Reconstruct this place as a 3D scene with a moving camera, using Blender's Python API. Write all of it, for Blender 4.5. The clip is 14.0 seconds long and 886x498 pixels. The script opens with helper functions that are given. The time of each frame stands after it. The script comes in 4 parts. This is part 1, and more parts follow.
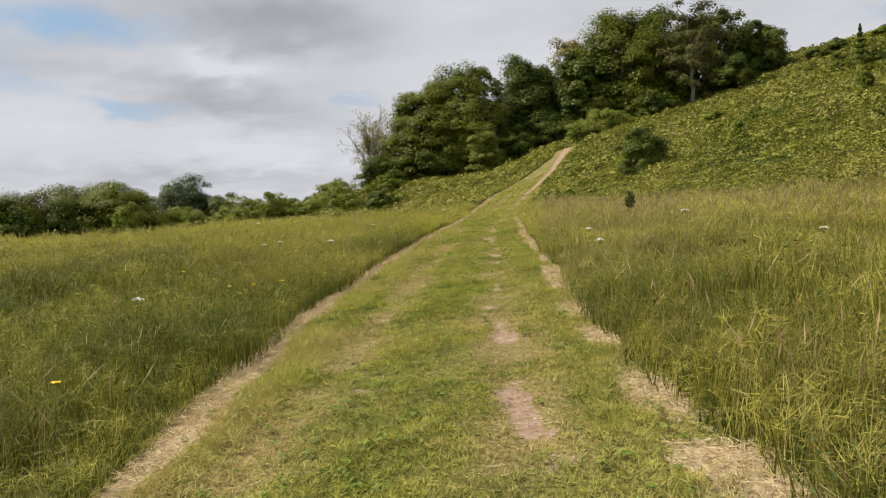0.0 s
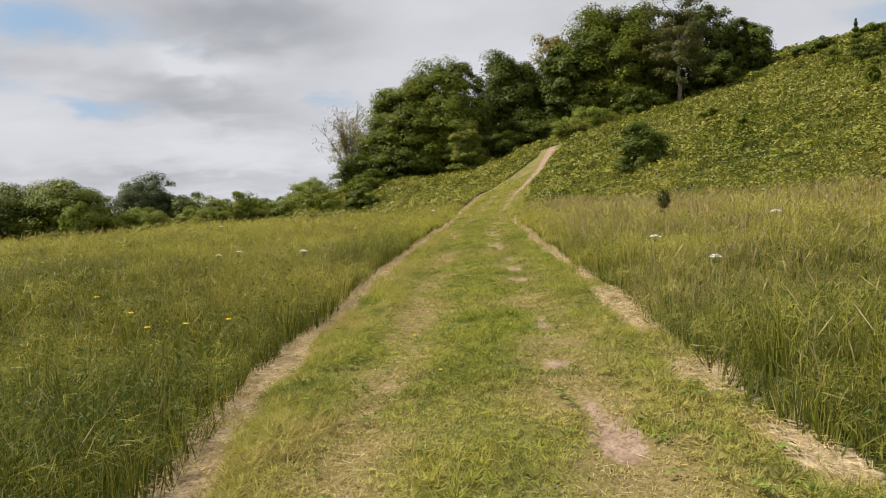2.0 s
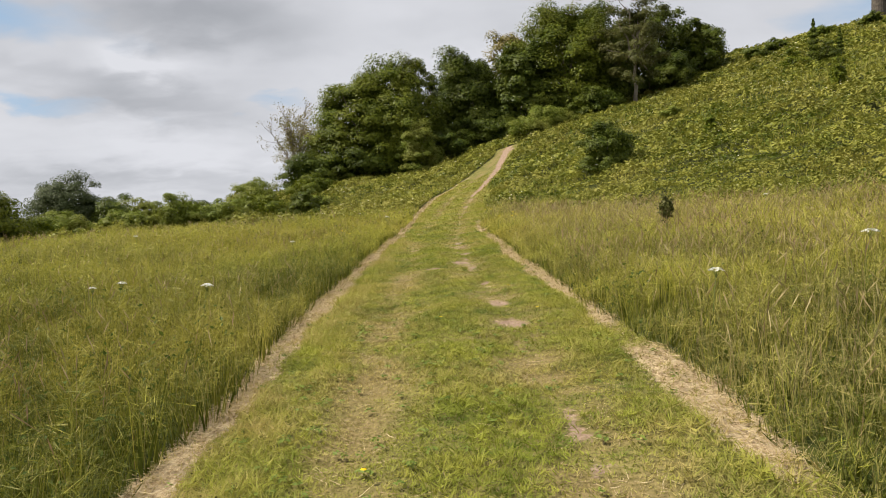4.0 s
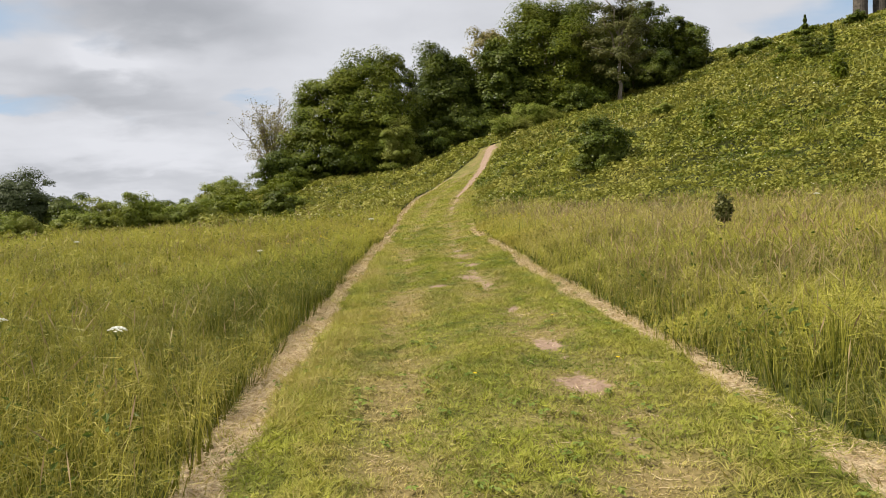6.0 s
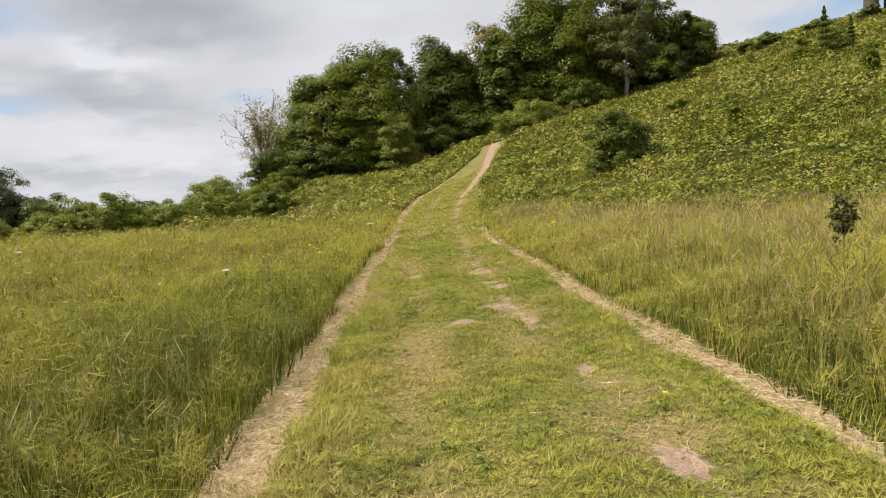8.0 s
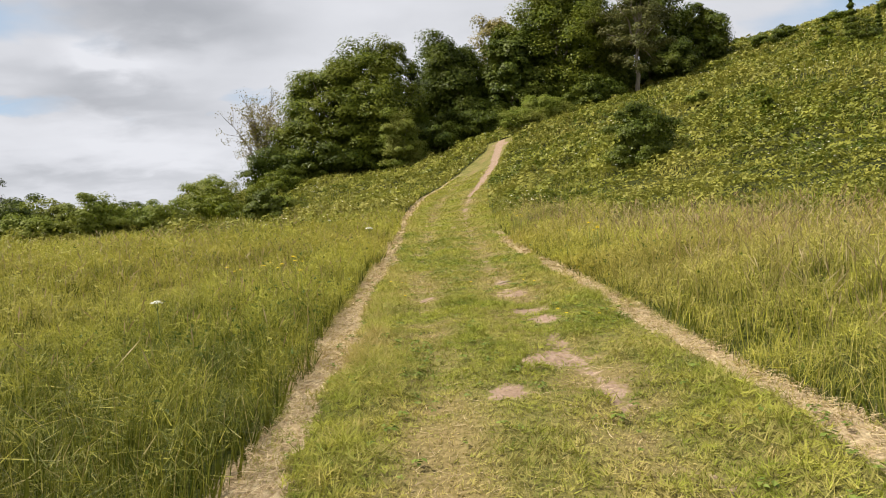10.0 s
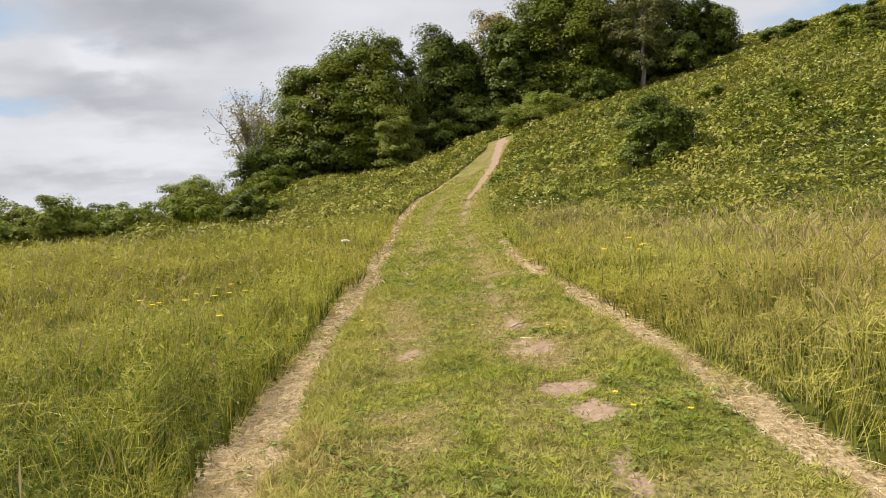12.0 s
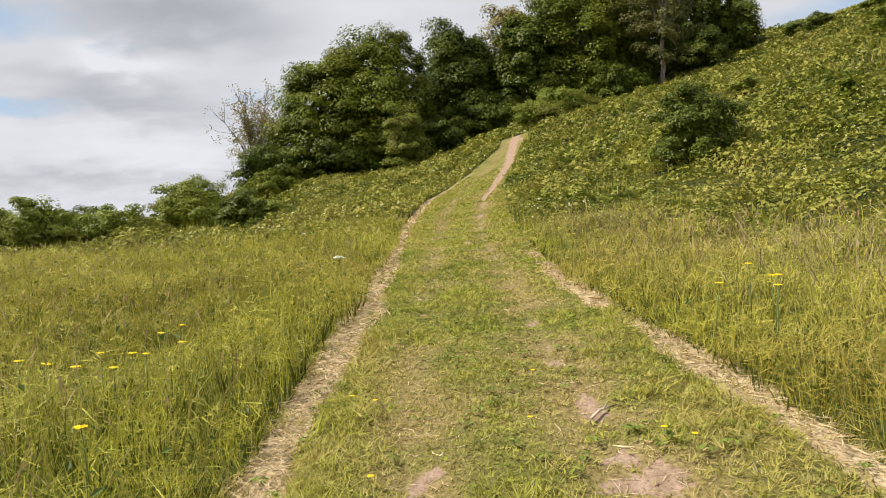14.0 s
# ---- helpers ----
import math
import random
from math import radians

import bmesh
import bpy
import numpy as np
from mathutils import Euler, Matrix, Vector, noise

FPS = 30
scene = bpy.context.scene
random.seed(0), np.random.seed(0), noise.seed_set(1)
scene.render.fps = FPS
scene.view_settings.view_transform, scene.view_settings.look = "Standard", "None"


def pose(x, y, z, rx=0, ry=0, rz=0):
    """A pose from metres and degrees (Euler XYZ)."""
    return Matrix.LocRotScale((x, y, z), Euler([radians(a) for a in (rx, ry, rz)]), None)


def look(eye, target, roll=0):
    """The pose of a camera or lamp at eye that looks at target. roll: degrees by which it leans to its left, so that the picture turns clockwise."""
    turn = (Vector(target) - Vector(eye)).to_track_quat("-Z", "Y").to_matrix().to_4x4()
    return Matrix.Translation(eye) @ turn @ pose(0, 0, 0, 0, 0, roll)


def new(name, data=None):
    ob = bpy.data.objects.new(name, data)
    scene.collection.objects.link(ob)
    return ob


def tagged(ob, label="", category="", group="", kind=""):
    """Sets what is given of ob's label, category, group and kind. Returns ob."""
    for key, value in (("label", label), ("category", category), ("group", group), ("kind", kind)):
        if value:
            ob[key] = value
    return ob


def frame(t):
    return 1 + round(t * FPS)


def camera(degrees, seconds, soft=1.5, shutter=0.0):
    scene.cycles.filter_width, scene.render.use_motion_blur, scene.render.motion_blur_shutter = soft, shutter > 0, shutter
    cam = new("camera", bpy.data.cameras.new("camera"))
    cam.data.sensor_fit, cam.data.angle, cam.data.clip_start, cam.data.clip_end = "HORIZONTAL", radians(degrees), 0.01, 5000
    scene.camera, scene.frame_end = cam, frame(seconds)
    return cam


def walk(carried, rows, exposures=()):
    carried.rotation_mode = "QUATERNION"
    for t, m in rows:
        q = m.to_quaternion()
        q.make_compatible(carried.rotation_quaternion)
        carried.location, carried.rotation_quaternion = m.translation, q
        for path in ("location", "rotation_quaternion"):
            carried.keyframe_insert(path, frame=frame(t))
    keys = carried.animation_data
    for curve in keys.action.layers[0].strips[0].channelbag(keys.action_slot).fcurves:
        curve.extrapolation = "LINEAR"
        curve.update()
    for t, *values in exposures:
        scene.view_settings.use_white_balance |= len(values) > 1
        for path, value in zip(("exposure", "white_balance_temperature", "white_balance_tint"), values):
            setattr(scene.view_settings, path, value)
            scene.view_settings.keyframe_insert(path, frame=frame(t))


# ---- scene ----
cam = camera(66.9, 14.0, soft=1.0)
METRES, EYE, TILT, LEAN, TURN = 19.0, 1.5, 4.6, -4.6, 8.7
ROWS = [
    (0.0, 0.0, 0.0, 0.0, -0.44, -5.3, 4.69),
    (0.5, -0.0093, 0.041, -0.0014, -0.77, -5.3, 4.56),
    (1.0, -0.0146, 0.0846, -0.0019, -1.46, -5.38, 4.6),
    (1.5, -0.0246, 0.123, -0.0017, -1.98, -5.38, 4.54),
    (2.0, -0.0247, 0.1631, -0.0035, -2.49, -5.38, 4.61),
    (2.5, -0.0249, 0.2013, -0.0033, -2.99, -5.44, 4.64),
    (3.0, -0.0247, 0.2377, -0.0005, -3.83, -5.46, 4.56),
    (3.5, -0.0235, 0.2769, 0.0012, -5.3, -5.61, 4.52),
    (6.0, -0.0314, 0.4484, -0.0012, -8.65, -5.8, 4.34),
    (6.5, -0.0332, 0.4824, -0.001, -8.64, -5.83, 4.33),
    (7.0, -0.029, 0.5136, -0.0026, -9.05, -5.82, 4.35),
    (7.5, -0.0288, 0.5504, -0.0018, -8.9, -5.87, 4.36),
    (8.0, -0.0272, 0.5853, -0.0011, -8.87, -5.85, 4.37),
    (10.5, -0.0127, 0.7551, -0.0039, -8.62, -5.86, 4.61),
    (11.0, -0.0026, 0.7879, -0.003, -8.65, -5.83, 4.67),
    (11.5, 0.0031, 0.8252, -0.0023, -8.62, -5.9, 4.63),
    (12.0, 0.0087, 0.8594, -0.0038, -8.75, -5.86, 4.64),
    (12.5, 0.0092, 0.8953, -0.0052, -8.68, -5.9, 4.64),
    (13.0, 0.0117, 0.926, -0.0053, -8.65, -5.82, 4.61),
    (13.5, 0.0176, 0.9596, -0.0048, -8.23, -5.81, 4.75),
    (14.0, 0.0199, 0.9919, -0.0035, -8.0, -5.81, 4.71),
]
walk(cam, [(t, pose(0, 0, EYE, TILT, LEAN, TURN) @ pose(METRES * x, METRES * y, METRES * z, 90 + pitch, roll, yaw)) for t, x, y, z, yaw, pitch, roll in ROWS],
     ((0.0, 0.43), (6.0, 0.56), (10.0, 0.63), (14.0, 0.63)))

# ---- world, sun, exposure ----
SUN_AZ, SUN_EL = radians(-96), radians(50)
world = bpy.data.worlds.new("sky")
scene.world = world
world.use_nodes = True
wt = world.node_tree
wt.nodes.clear()


def sky_node(kind, **inputs):
    n = wt.nodes.new(kind)
    for key, value in inputs.items():
        n.inputs[int(key[1:])].default_value = value
    return n


def sky_math(op, a, b=None, c=None, clamp=False):
    n = wt.nodes.new("ShaderNodeMath")
    n.operation, n.use_clamp = op, clamp
    for i, v in enumerate((a, b, c)):
        if v is None:
            continue
        if isinstance(v, (int, float)):
            n.inputs[i].default_value = v
        else:
            wt.links.new(v, n.inputs[i])
    return n.outputs[0]


def sky_mix(fac, a, b):
    n = wt.nodes.new("ShaderNodeMix")
    n.data_type = "RGBA"
    for i, v in ((0, fac), (6, a), (7, b)):
        if isinstance(v, (int, float, tuple)):
            n.inputs[i].default_value = v
        else:
            wt.links.new(v, n.inputs[i])
    return n.outputs[2]


sky = wt.nodes.new("ShaderNodeTexSky")
sky.sky_type, sky.sun_disc = "NISHITA", False
sky.sun_elevation, sky.sun_rotation = SUN_EL, SUN_AZ
coord = wt.nodes.new("ShaderNodeTexCoord")
sep = wt.nodes.new("ShaderNodeSeparateXYZ")
wt.links.new(coord.outputs["Generated"], sep.inputs[0])
dx, dy, dz = sep.outputs
up = sky_math("ADD", sky_math("MAXIMUM", dz, 0.0), 0.26)
flat = wt.nodes.new("ShaderNodeCombineXYZ")
wt.links.new(sky_math("DIVIDE", dx, up), flat.inputs[0])
wt.links.new(sky_math("DIVIDE", dy, up), flat.inputs[1])


def sky_noise(scale, detail, shift, distortion=0.0):
    m = wt.nodes.new("ShaderNodeMapping")
    m.inputs["Location"].default_value = shift
    m.inputs["Scale"].default_value = (1.3, 1.7, 1.0)
    wt.links.new(flat.outputs[0], m.inputs[0])
    n = wt.nodes.new("ShaderNodeTexNoise")
    n.inputs["Scale"].default_value, n.inputs["Detail"].default_value = scale, detail
    n.inputs["Roughness"].default_value, n.inputs["Distortion"].default_value = 0.5, distortion
    wt.links.new(m.outputs[0], n.inputs["Vector"])
    return n.outputs[0]


n_big = sky_noise(0.75, 5, (3.1, 1.7, 0))
n_mid = sky_noise(1.9, 6, (7.3, 4.2, 1), 0.3)
n_fine = sky_noise(5.0, 6, (1.3, 9.2, 2), 0.3)
azimuth = sky_math("MULTIPLY", sky_math("ARCTAN2", dx, dy), 57.2958)
height = sky_math("MULTIPLY", sky_math("ARCSINE", dz), 57.2958)
azimuth = sky_math("ADD", azimuth, sky_math("MULTIPLY_ADD", n_mid, 9.0, -4.5))
height = sky_math("ADD", height, sky_math("MULTIPLY_ADD", n_fine, 3.6, -1.8))


def cloud(az, el, wide, tall, amount):
    """A soft bank of cloud (or, with a negative amount, a gap) at that azimuth and height, in degrees."""
    a = sky_math("DIVIDE", sky_math("SUBTRACT", azimuth, az), wide)
    e = sky_math("DIVIDE", sky_math("SUBTRACT", height, el), tall)
    r = sky_math("ADD", sky_math("MULTIPLY", a, a), sky_math("MULTIPLY", e, e))
    return sky_math("MULTIPLY", sky_math("POWER", 2.718, sky_math("MULTIPLY", r, -1.0)), amount)


def total(items):
    s = items[0]
    for v in items[1:]:
        s = sky_math("ADD", s, v)
    return s


# how grey the cloud is, and how far it opens to the blue
grey = total([sky_math("MULTIPLY_ADD", n_big, 1.3, -0.40), sky_math("MULTIPLY_ADD", n_mid, 0.7, -0.35),
              cloud(-21, 17.8, 8, 2.6, 0.75), cloud(-26, 11.0, 6, 1.5, 0.5), cloud(-33, 12.6, 8, 1.0, 0.25), cloud(-27, 13.9, 3.2, 1.2, -0.7),
              cloud(-24, 7.5, 9, 1.6, -0.35), cloud(-8, 14, 7, 4, -0.1), cloud(6, 19, 16, 5, 0.25), cloud(-30, 5.0, 14, 0.9, 0.3)])
blue = total([sky_math("MULTIPLY_ADD", n_mid, 1.0, -0.62), sky_math("MULTIPLY_ADD", n_big, 0.6, -0.34),
              cloud(-37.5, 15.8, 7, 1.3, 0.65), cloud(-34, 10.3, 4.5, 0.7, 0.6), cloud(-17.5, 11.6, 3.6, 0.9, 0.55), cloud(32, 16.2, 6, 1.5, 0.75),
              cloud(-42, 11.2, 5, 1.0, 0.4)])
grey = sky_math("MULTIPLY", grey, 1.0, clamp=True)
blue = sky_math("MULTIPLY", blue, 1.5, clamp=True)
tone = sky_mix(grey, (7.5, 7.6, 8.05, 1), (4.0, 4.15, 4.5, 1))
gap = sky_mix(0.6, sky.outputs[0], (3.9, 6.1, 8.6, 1))
colour = sky_mix(sky_math("MULTIPLY", blue, 0.9), tone, gap)
back = sky_node("ShaderNodeBackground", i1=0.07)
out = wt.nodes.new("ShaderNodeOutputWorld")
wt.links.new(colour, back.inputs[0])
wt.links.new(back.outputs[0], out.inputs[0])

sun_data = bpy.data.lights.new("sun", "SUN")
sun_data.energy, sun_data.angle, sun_data.color = 5.0, radians(1.2), (1.0, 0.93, 0.78)
sun = new("sun", sun_data)
sun.matrix_world = look((0, 0, 60), (-40 * math.sin(SUN_AZ) * math.cos(SUN_EL), -40 * math.cos(SUN_AZ) * math.cos(SUN_EL), 60 - 40 * math.sin(SUN_EL)))


# ---- materials ----
def material(name):
    m = bpy.data.materials.new(name)
    m.use_nodes = True
    nt = m.node_tree
    return m, nt, nt.nodes["Principled BSDF"], nt.nodes["Material Output"]


def mix_colour(nt, fac, a, b):
    n = nt.nodes.new("ShaderNodeMix")
    n.data_type = "RGBA"
    for i, v in ((0, fac), (6, a), (7, b)):
        if isinstance(v, (int, float, tuple)):
            n.inputs[i].default_value = v if not isinstance(v, tuple) or len(v) == 4 else (*v, 1)
        else:
            nt.links.new(v, n.inputs[i])
    return n.outputs[2]


def noise_fac(nt, scale, detail=4, lo=0.35, hi=0.65, shift=0.0, stretch=(1, 1, 1)):
    g = nt.nodes.new("ShaderNodeNewGeometry")
    m = nt.nodes.new("ShaderNodeMapping")
    m.inputs["Location"].default_value = (shift, shift * 1.7, 0)
    m.inputs["Scale"].default_value = stretch
    nt.links.new(g.outputs["Position"], m.inputs[0])
    n = nt.nodes.new("ShaderNodeTexNoise")
    n.inputs["Scale"].default_value, n.inputs["Detail"].default_value = scale, detail
    nt.links.new(m.outputs[0], n.inputs["Vector"])
    r = nt.nodes.new("ShaderNodeMapRange")
    r.inputs[1].default_value, r.inputs[2].default_value = lo, hi
    nt.links.new(n.outputs[0], r.inputs[0])
    return r.outputs[0]


def attribute(nt, name):
    n = nt.nodes.new("ShaderNodeAttribute")
    n.attribute_name = name
    return n.outputs["Fac"]


def math_node(nt, op, a, b=0.0, clamp=False):
    n = nt.nodes.new("ShaderNodeMath")
    n.operation, n.use_clamp = op, clamp
    for i, v in enumerate((a, b)):
        if isinstance(v, (int, float)):
            n.inputs[i].default_value = v
        else:
            nt.links.new(v, n.inputs[i])
    return n.outputs[0]


def leaf_material(name, c1, c2, c3=None, through_light=0.3, rough=0.5, patch=0.25, dry=None):
    """Foliage: two greens by the leaf, a third in patches, an optional straw colour by the 'dry' value of each blade."""
    m, nt, p, o = material(name)
    g = nt.nodes.new("ShaderNodeNewGeometry")
    own = g.outputs["Random Per Island"]
    if dry:
        own = math_node(nt, "ADD", math_node(nt, "MULTIPLY", own, 0.22), math_node(nt, "MULTIPLY", attribute(nt, "kind"), 0.78))
    col = mix_colour(nt, own, c1, c2)
    if c3:
        amount = math_node(nt, "MULTIPLY", noise_fac(nt, patch, 5, 0.42, 0.68), 0.75)
        col = mix_colour(nt, math_node(nt, "MULTIPLY", amount, own) if dry else amount, col, c3)
    if dry:
        col = mix_colour(nt, attribute(nt, "dry"), col, dry)
    nt.links.new(col, p.inputs["Base Color"])
    p.inputs["Roughness"].default_value = rough
    p.inputs["Specular IOR Level"].default_value = 0.12
    t = nt.nodes.new("ShaderNodeBsdfTranslucent")
    nt.links.new(mix_colour(nt, 0.1, col, (0.22, 0.26, 0.02)), t.inputs[0])
    s = nt.nodes.new("ShaderNodeMixShader")
    s.inputs[0].default_value = through_light
    nt.links.new(p.outputs[0], s.inputs[1])
    nt.links.new(t.outputs[0], s.inputs[2])
    nt.links.new(s.outputs[0], o.inputs[0])
    return m


def plain_material(name, c1, c2, scale=8.0, rough=0.8, bump=0.3, stretch=(1, 1, 1)):
    m, nt, p, o = material(name)
    f = noise_fac(nt, scale, 8, 0.3, 0.7, 0.0, stretch)
    col = mix_colour(nt, f, c1, c2)
    col = mix_colour(nt, math_node(nt, "MULTIPLY", noise_fac(nt, scale * 0.15, 3, 0.4, 0.7, 5.0), 0.35), col, tuple(0.6 * v for v in c1))
    nt.links.new(col, p.inputs["Base Color"])
    p.inputs["Roughness"].default_value = rough
    b = nt.nodes.new("ShaderNodeBump")
    b.inputs["Strength"].default_value, b.inputs["Distance"].default_value = bump, 0.02
    nt.links.new(f, b.inputs["Height"])
    nt.links.new(b.outputs[0], p.inputs["Normal"])
    return m


def ground_material():
    m, nt, p, o = material("ground_cover")
    # ground under the grass, darkened to stand in for shade between thin blades
    meadow = mix_colour(nt, noise_fac(nt, 0.5, 6), (0.04, 0.05, 0.010), (0.085, 0.09, 0.018))
    meadow = mix_colour(nt, noise_fac(nt, 14, 5, 0.4, 0.7), meadow, (0.035, 0.045, 0.012))
    turf = mix_colour(nt, noise_fac(nt, 1.3, 6), (0.11, 0.115, 0.025), (0.22, 0.19, 0.065))
    turf = mix_colour(nt, noise_fac(nt, 25, 6, 0.45, 0.7), turf, (0.07, 0.065, 0.022))
    turf = mix_colour(nt, math_node(nt, "MULTIPLY", attribute(nt, "worn"), 0.9), turf, mix_colour(nt, noise_fac(nt, 30, 6), (0.24, 0.18, 0.085), (0.13, 0.10, 0.04)))
    soil = mix_colour(nt, noise_fac(nt, 9, 8), (0.23, 0.158, 0.115), (0.31, 0.225, 0.17))
    soil = mix_colour(nt, noise_fac(nt, 45, 6, 0.5, 0.75), soil, (0.17, 0.11, 0.07))
    straw = mix_colour(nt, noise_fac(nt, 40, 8, 0.35, 0.65, 0, (1, 0.3, 1)), (0.50, 0.41, 0.27), (0.27, 0.19, 0.11))
    fray = math_node(nt, "MULTIPLY", math_node(nt, "SUBTRACT", noise_fac(nt, 16, 6, 0.25, 0.75, 3.0), 0.5), 0.8)

    def frayed(name):
        r = nt.nodes.new("ShaderNodeMapRange")
        r.inputs[1].default_value, r.inputs[2].default_value = 0.38, 0.62
        nt.links.new(math_node(nt, "ADD", attribute(nt, name), fray), r.inputs[0])
        return r.outputs[0]

    # darker still below the brambles: shade of their gaps put into the colour
    meadow = mix_colour(nt, attribute(nt, "scrub"), meadow, mix_colour(nt, noise_fac(nt, 1.2, 6), (0.025, 0.03, 0.008), (0.06, 0.065, 0.016)))
    col = mix_colour(nt, attribute(nt, "mown"), meadow, turf)
    col = mix_colour(nt, frayed("soil"), col, soil)
    col = mix_colour(nt, frayed("straw"), col, straw)
    nt.links.new(col, p.inputs["Base Color"])
    p.inputs["Roughness"].default_value = 0.95
    p.inputs["Specular IOR Level"].default_value = 0.1
    b = nt.nodes.new("ShaderNodeBump")
    b.inputs["Strength"].default_value, b.inputs["Distance"].default_value = 0.7, 0.03
    nt.links.new(noise_fac(nt, 22, 8, 0.2, 0.8), b.inputs["Height"])
    nt.links.new(b.outputs[0], p.inputs["Normal"])
    return m


M_GROUND = ground_material()
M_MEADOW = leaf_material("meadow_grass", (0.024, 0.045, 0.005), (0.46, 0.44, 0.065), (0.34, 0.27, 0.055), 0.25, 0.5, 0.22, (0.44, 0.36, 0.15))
M_TURF = leaf_material("mown_grass", (0.07, 0.115, 0.012), (0.35, 0.365, 0.05), (0.36, 0.31, 0.07), 0.25, 0.55, 0.9, (0.42, 0.33, 0.13))
M_STRAW = leaf_material("cut_straw", (0.26, 0.18, 0.09), (0.62, 0.50, 0.31), None, 0.1, 0.6)
M_SEED = leaf_material("seed_heads", (0.23, 0.162, 0.085), (0.374, 0.315, 0.162), (0.289, 0.17, 0.111), 0.25, 0.6, 0.3)
M_BRAMBLE = leaf_material("bramble_leaves", (0.055, 0.085, 0.009), (0.30, 0.295, 0.05), (0.32, 0.28, 0.075), 0.25, 0.45, 0.14, (0.3, 0.25, 0.1))
M_HERB = leaf_material("herb_leaves", (0.042, 0.077, 0.0105), (0.098, 0.133, 0.021), (0.084, 0.119, 0.035), 0.3, 0.5, 0.4)
M_ROSETTE = leaf_material("rosette_leaves", (0.10, 0.145, 0.025), (0.19, 0.235, 0.045), None, 0.2, 0.5)
M_CREAM = leaf_material("cream_petals", (0.55, 0.53, 0.40), (0.68, 0.66, 0.54), None, 0.2, 0.6)
M_WHITE = leaf_material("white_petals", (0.72, 0.71, 0.64), (0.78, 0.78, 0.74), None, 0.2, 0.6)
M_YELLOW = leaf_material("yellow_petals", (0.712, 0.494, 0.0095), (0.76, 0.589, 0.019), None, 0.2, 0.5)
M_STEM = leaf_material("green_stems", (0.10, 0.14, 0.035), (0.15, 0.18, 0.05), None, 0.1, 0.5)
M_BARK = plain_material("bark", (0.16, 0.13, 0.10), (0.27, 0.23, 0.18), 6, 0.9, 0.6, (1, 1, 0.25))
M_PALE_BARK = plain_material("pale_bark", (0.42, 0.40, 0.35), (0.58, 0.56, 0.50), 6, 0.8, 0.4, (1, 1, 0.6))
M_STONE = plain_material("sooty_stone", (0.035, 0.03, 0.027), (0.11, 0.09, 0.07), 2.5, 0.9, 0.6)
M_STICK = plain_material("dry_stick", (0.36, 0.28, 0.20), (0.48, 0.40, 0.31), 30, 0.8, 0.4)
M_LEAF_MID = leaf_material("broad_leaves", (0.043, 0.0704, 0.00547), (0.168, 0.196, 0.0172), (0.172, 0.184, 0.0196), 0.22, 0.45, 0.35)
M_LEAF_DARK = leaf_material("dark_leaves", (0.0282, 0.0484, 0.00564), (0.105, 0.133, 0.0161), (0.121, 0.137, 0.0161), 0.2, 0.45, 0.35)
M_LEAF_OLIVE = leaf_material("olive_leaves", (0.117, 0.155, 0.0192), (0.203, 0.234, 0.0373), (0.213, 0.203, 0.0426), 0.3, 0.5, 0.4)
M_LEAF_BROWN = leaf_material("thin_brownish_leaves", (0.18, 0.15, 0.054), (0.348, 0.282, 0.108), (0.168, 0.168, 0.036), 0.28, 0.55, 0.5)
M_LEAF_DULL = leaf_material("dull_olive_leaves", (0.05, 0.06, 0.015), (0.13, 0.13, 0.035), (0.11, 0.095, 0.03), 0.25, 0.5, 0.5)
M_LEAF_GREY = leaf_material("grey_green_leaves", (0.0562, 0.075, 0.03), (0.0975, 0.116, 0.0488), None, 0.2, 0.5)


# ---- the lie of the land ----
def smooth(a, b, v):
    k = np.clip((np.asarray(v, float) - a) / (b - a), 0, 1)
    return k * k * (3 - 2 * k)


def soft_plus(q, w):
    return w * np.logaddexp(0, np.asarray(q, float) / w)


def patches(x, y, size, seed):
    """Smooth random values from 0 to 1 with that patch size in metres."""
    u, v = np.asarray(x, float) / size + 1000, np.asarray(y, float) / size + 1000
    iu, iv = np.floor(u).astype(np.int64), np.floor(v).astype(np.int64)
    fu, fv = u - iu, v - iv
    fu, fv = fu * fu * (3 - 2 * fu), fv * fv * (3 - 2 * fv)

    def corner(a, b):
        n = (a * 374761393 + b * 668265263 + seed * 974634777) & 0x7FFFFFFF
        n = ((n ^ (n >> 13)) * 1274126177) & 0x7FFFFFFF
        n = ((n ^ (n >> 15)) * 1103515245) & 0x7FFFFFFF
        return ((n >> 8) & 0xFFFF) / 65535.0

    return (corner(iu, iv) * (1 - fu) + corner(iu + 1, iv) * fu) * (1 - fv) + (corner(iu, iv + 1) * (1 - fu) + corner(iu + 1, iv + 1) * fu) * fv


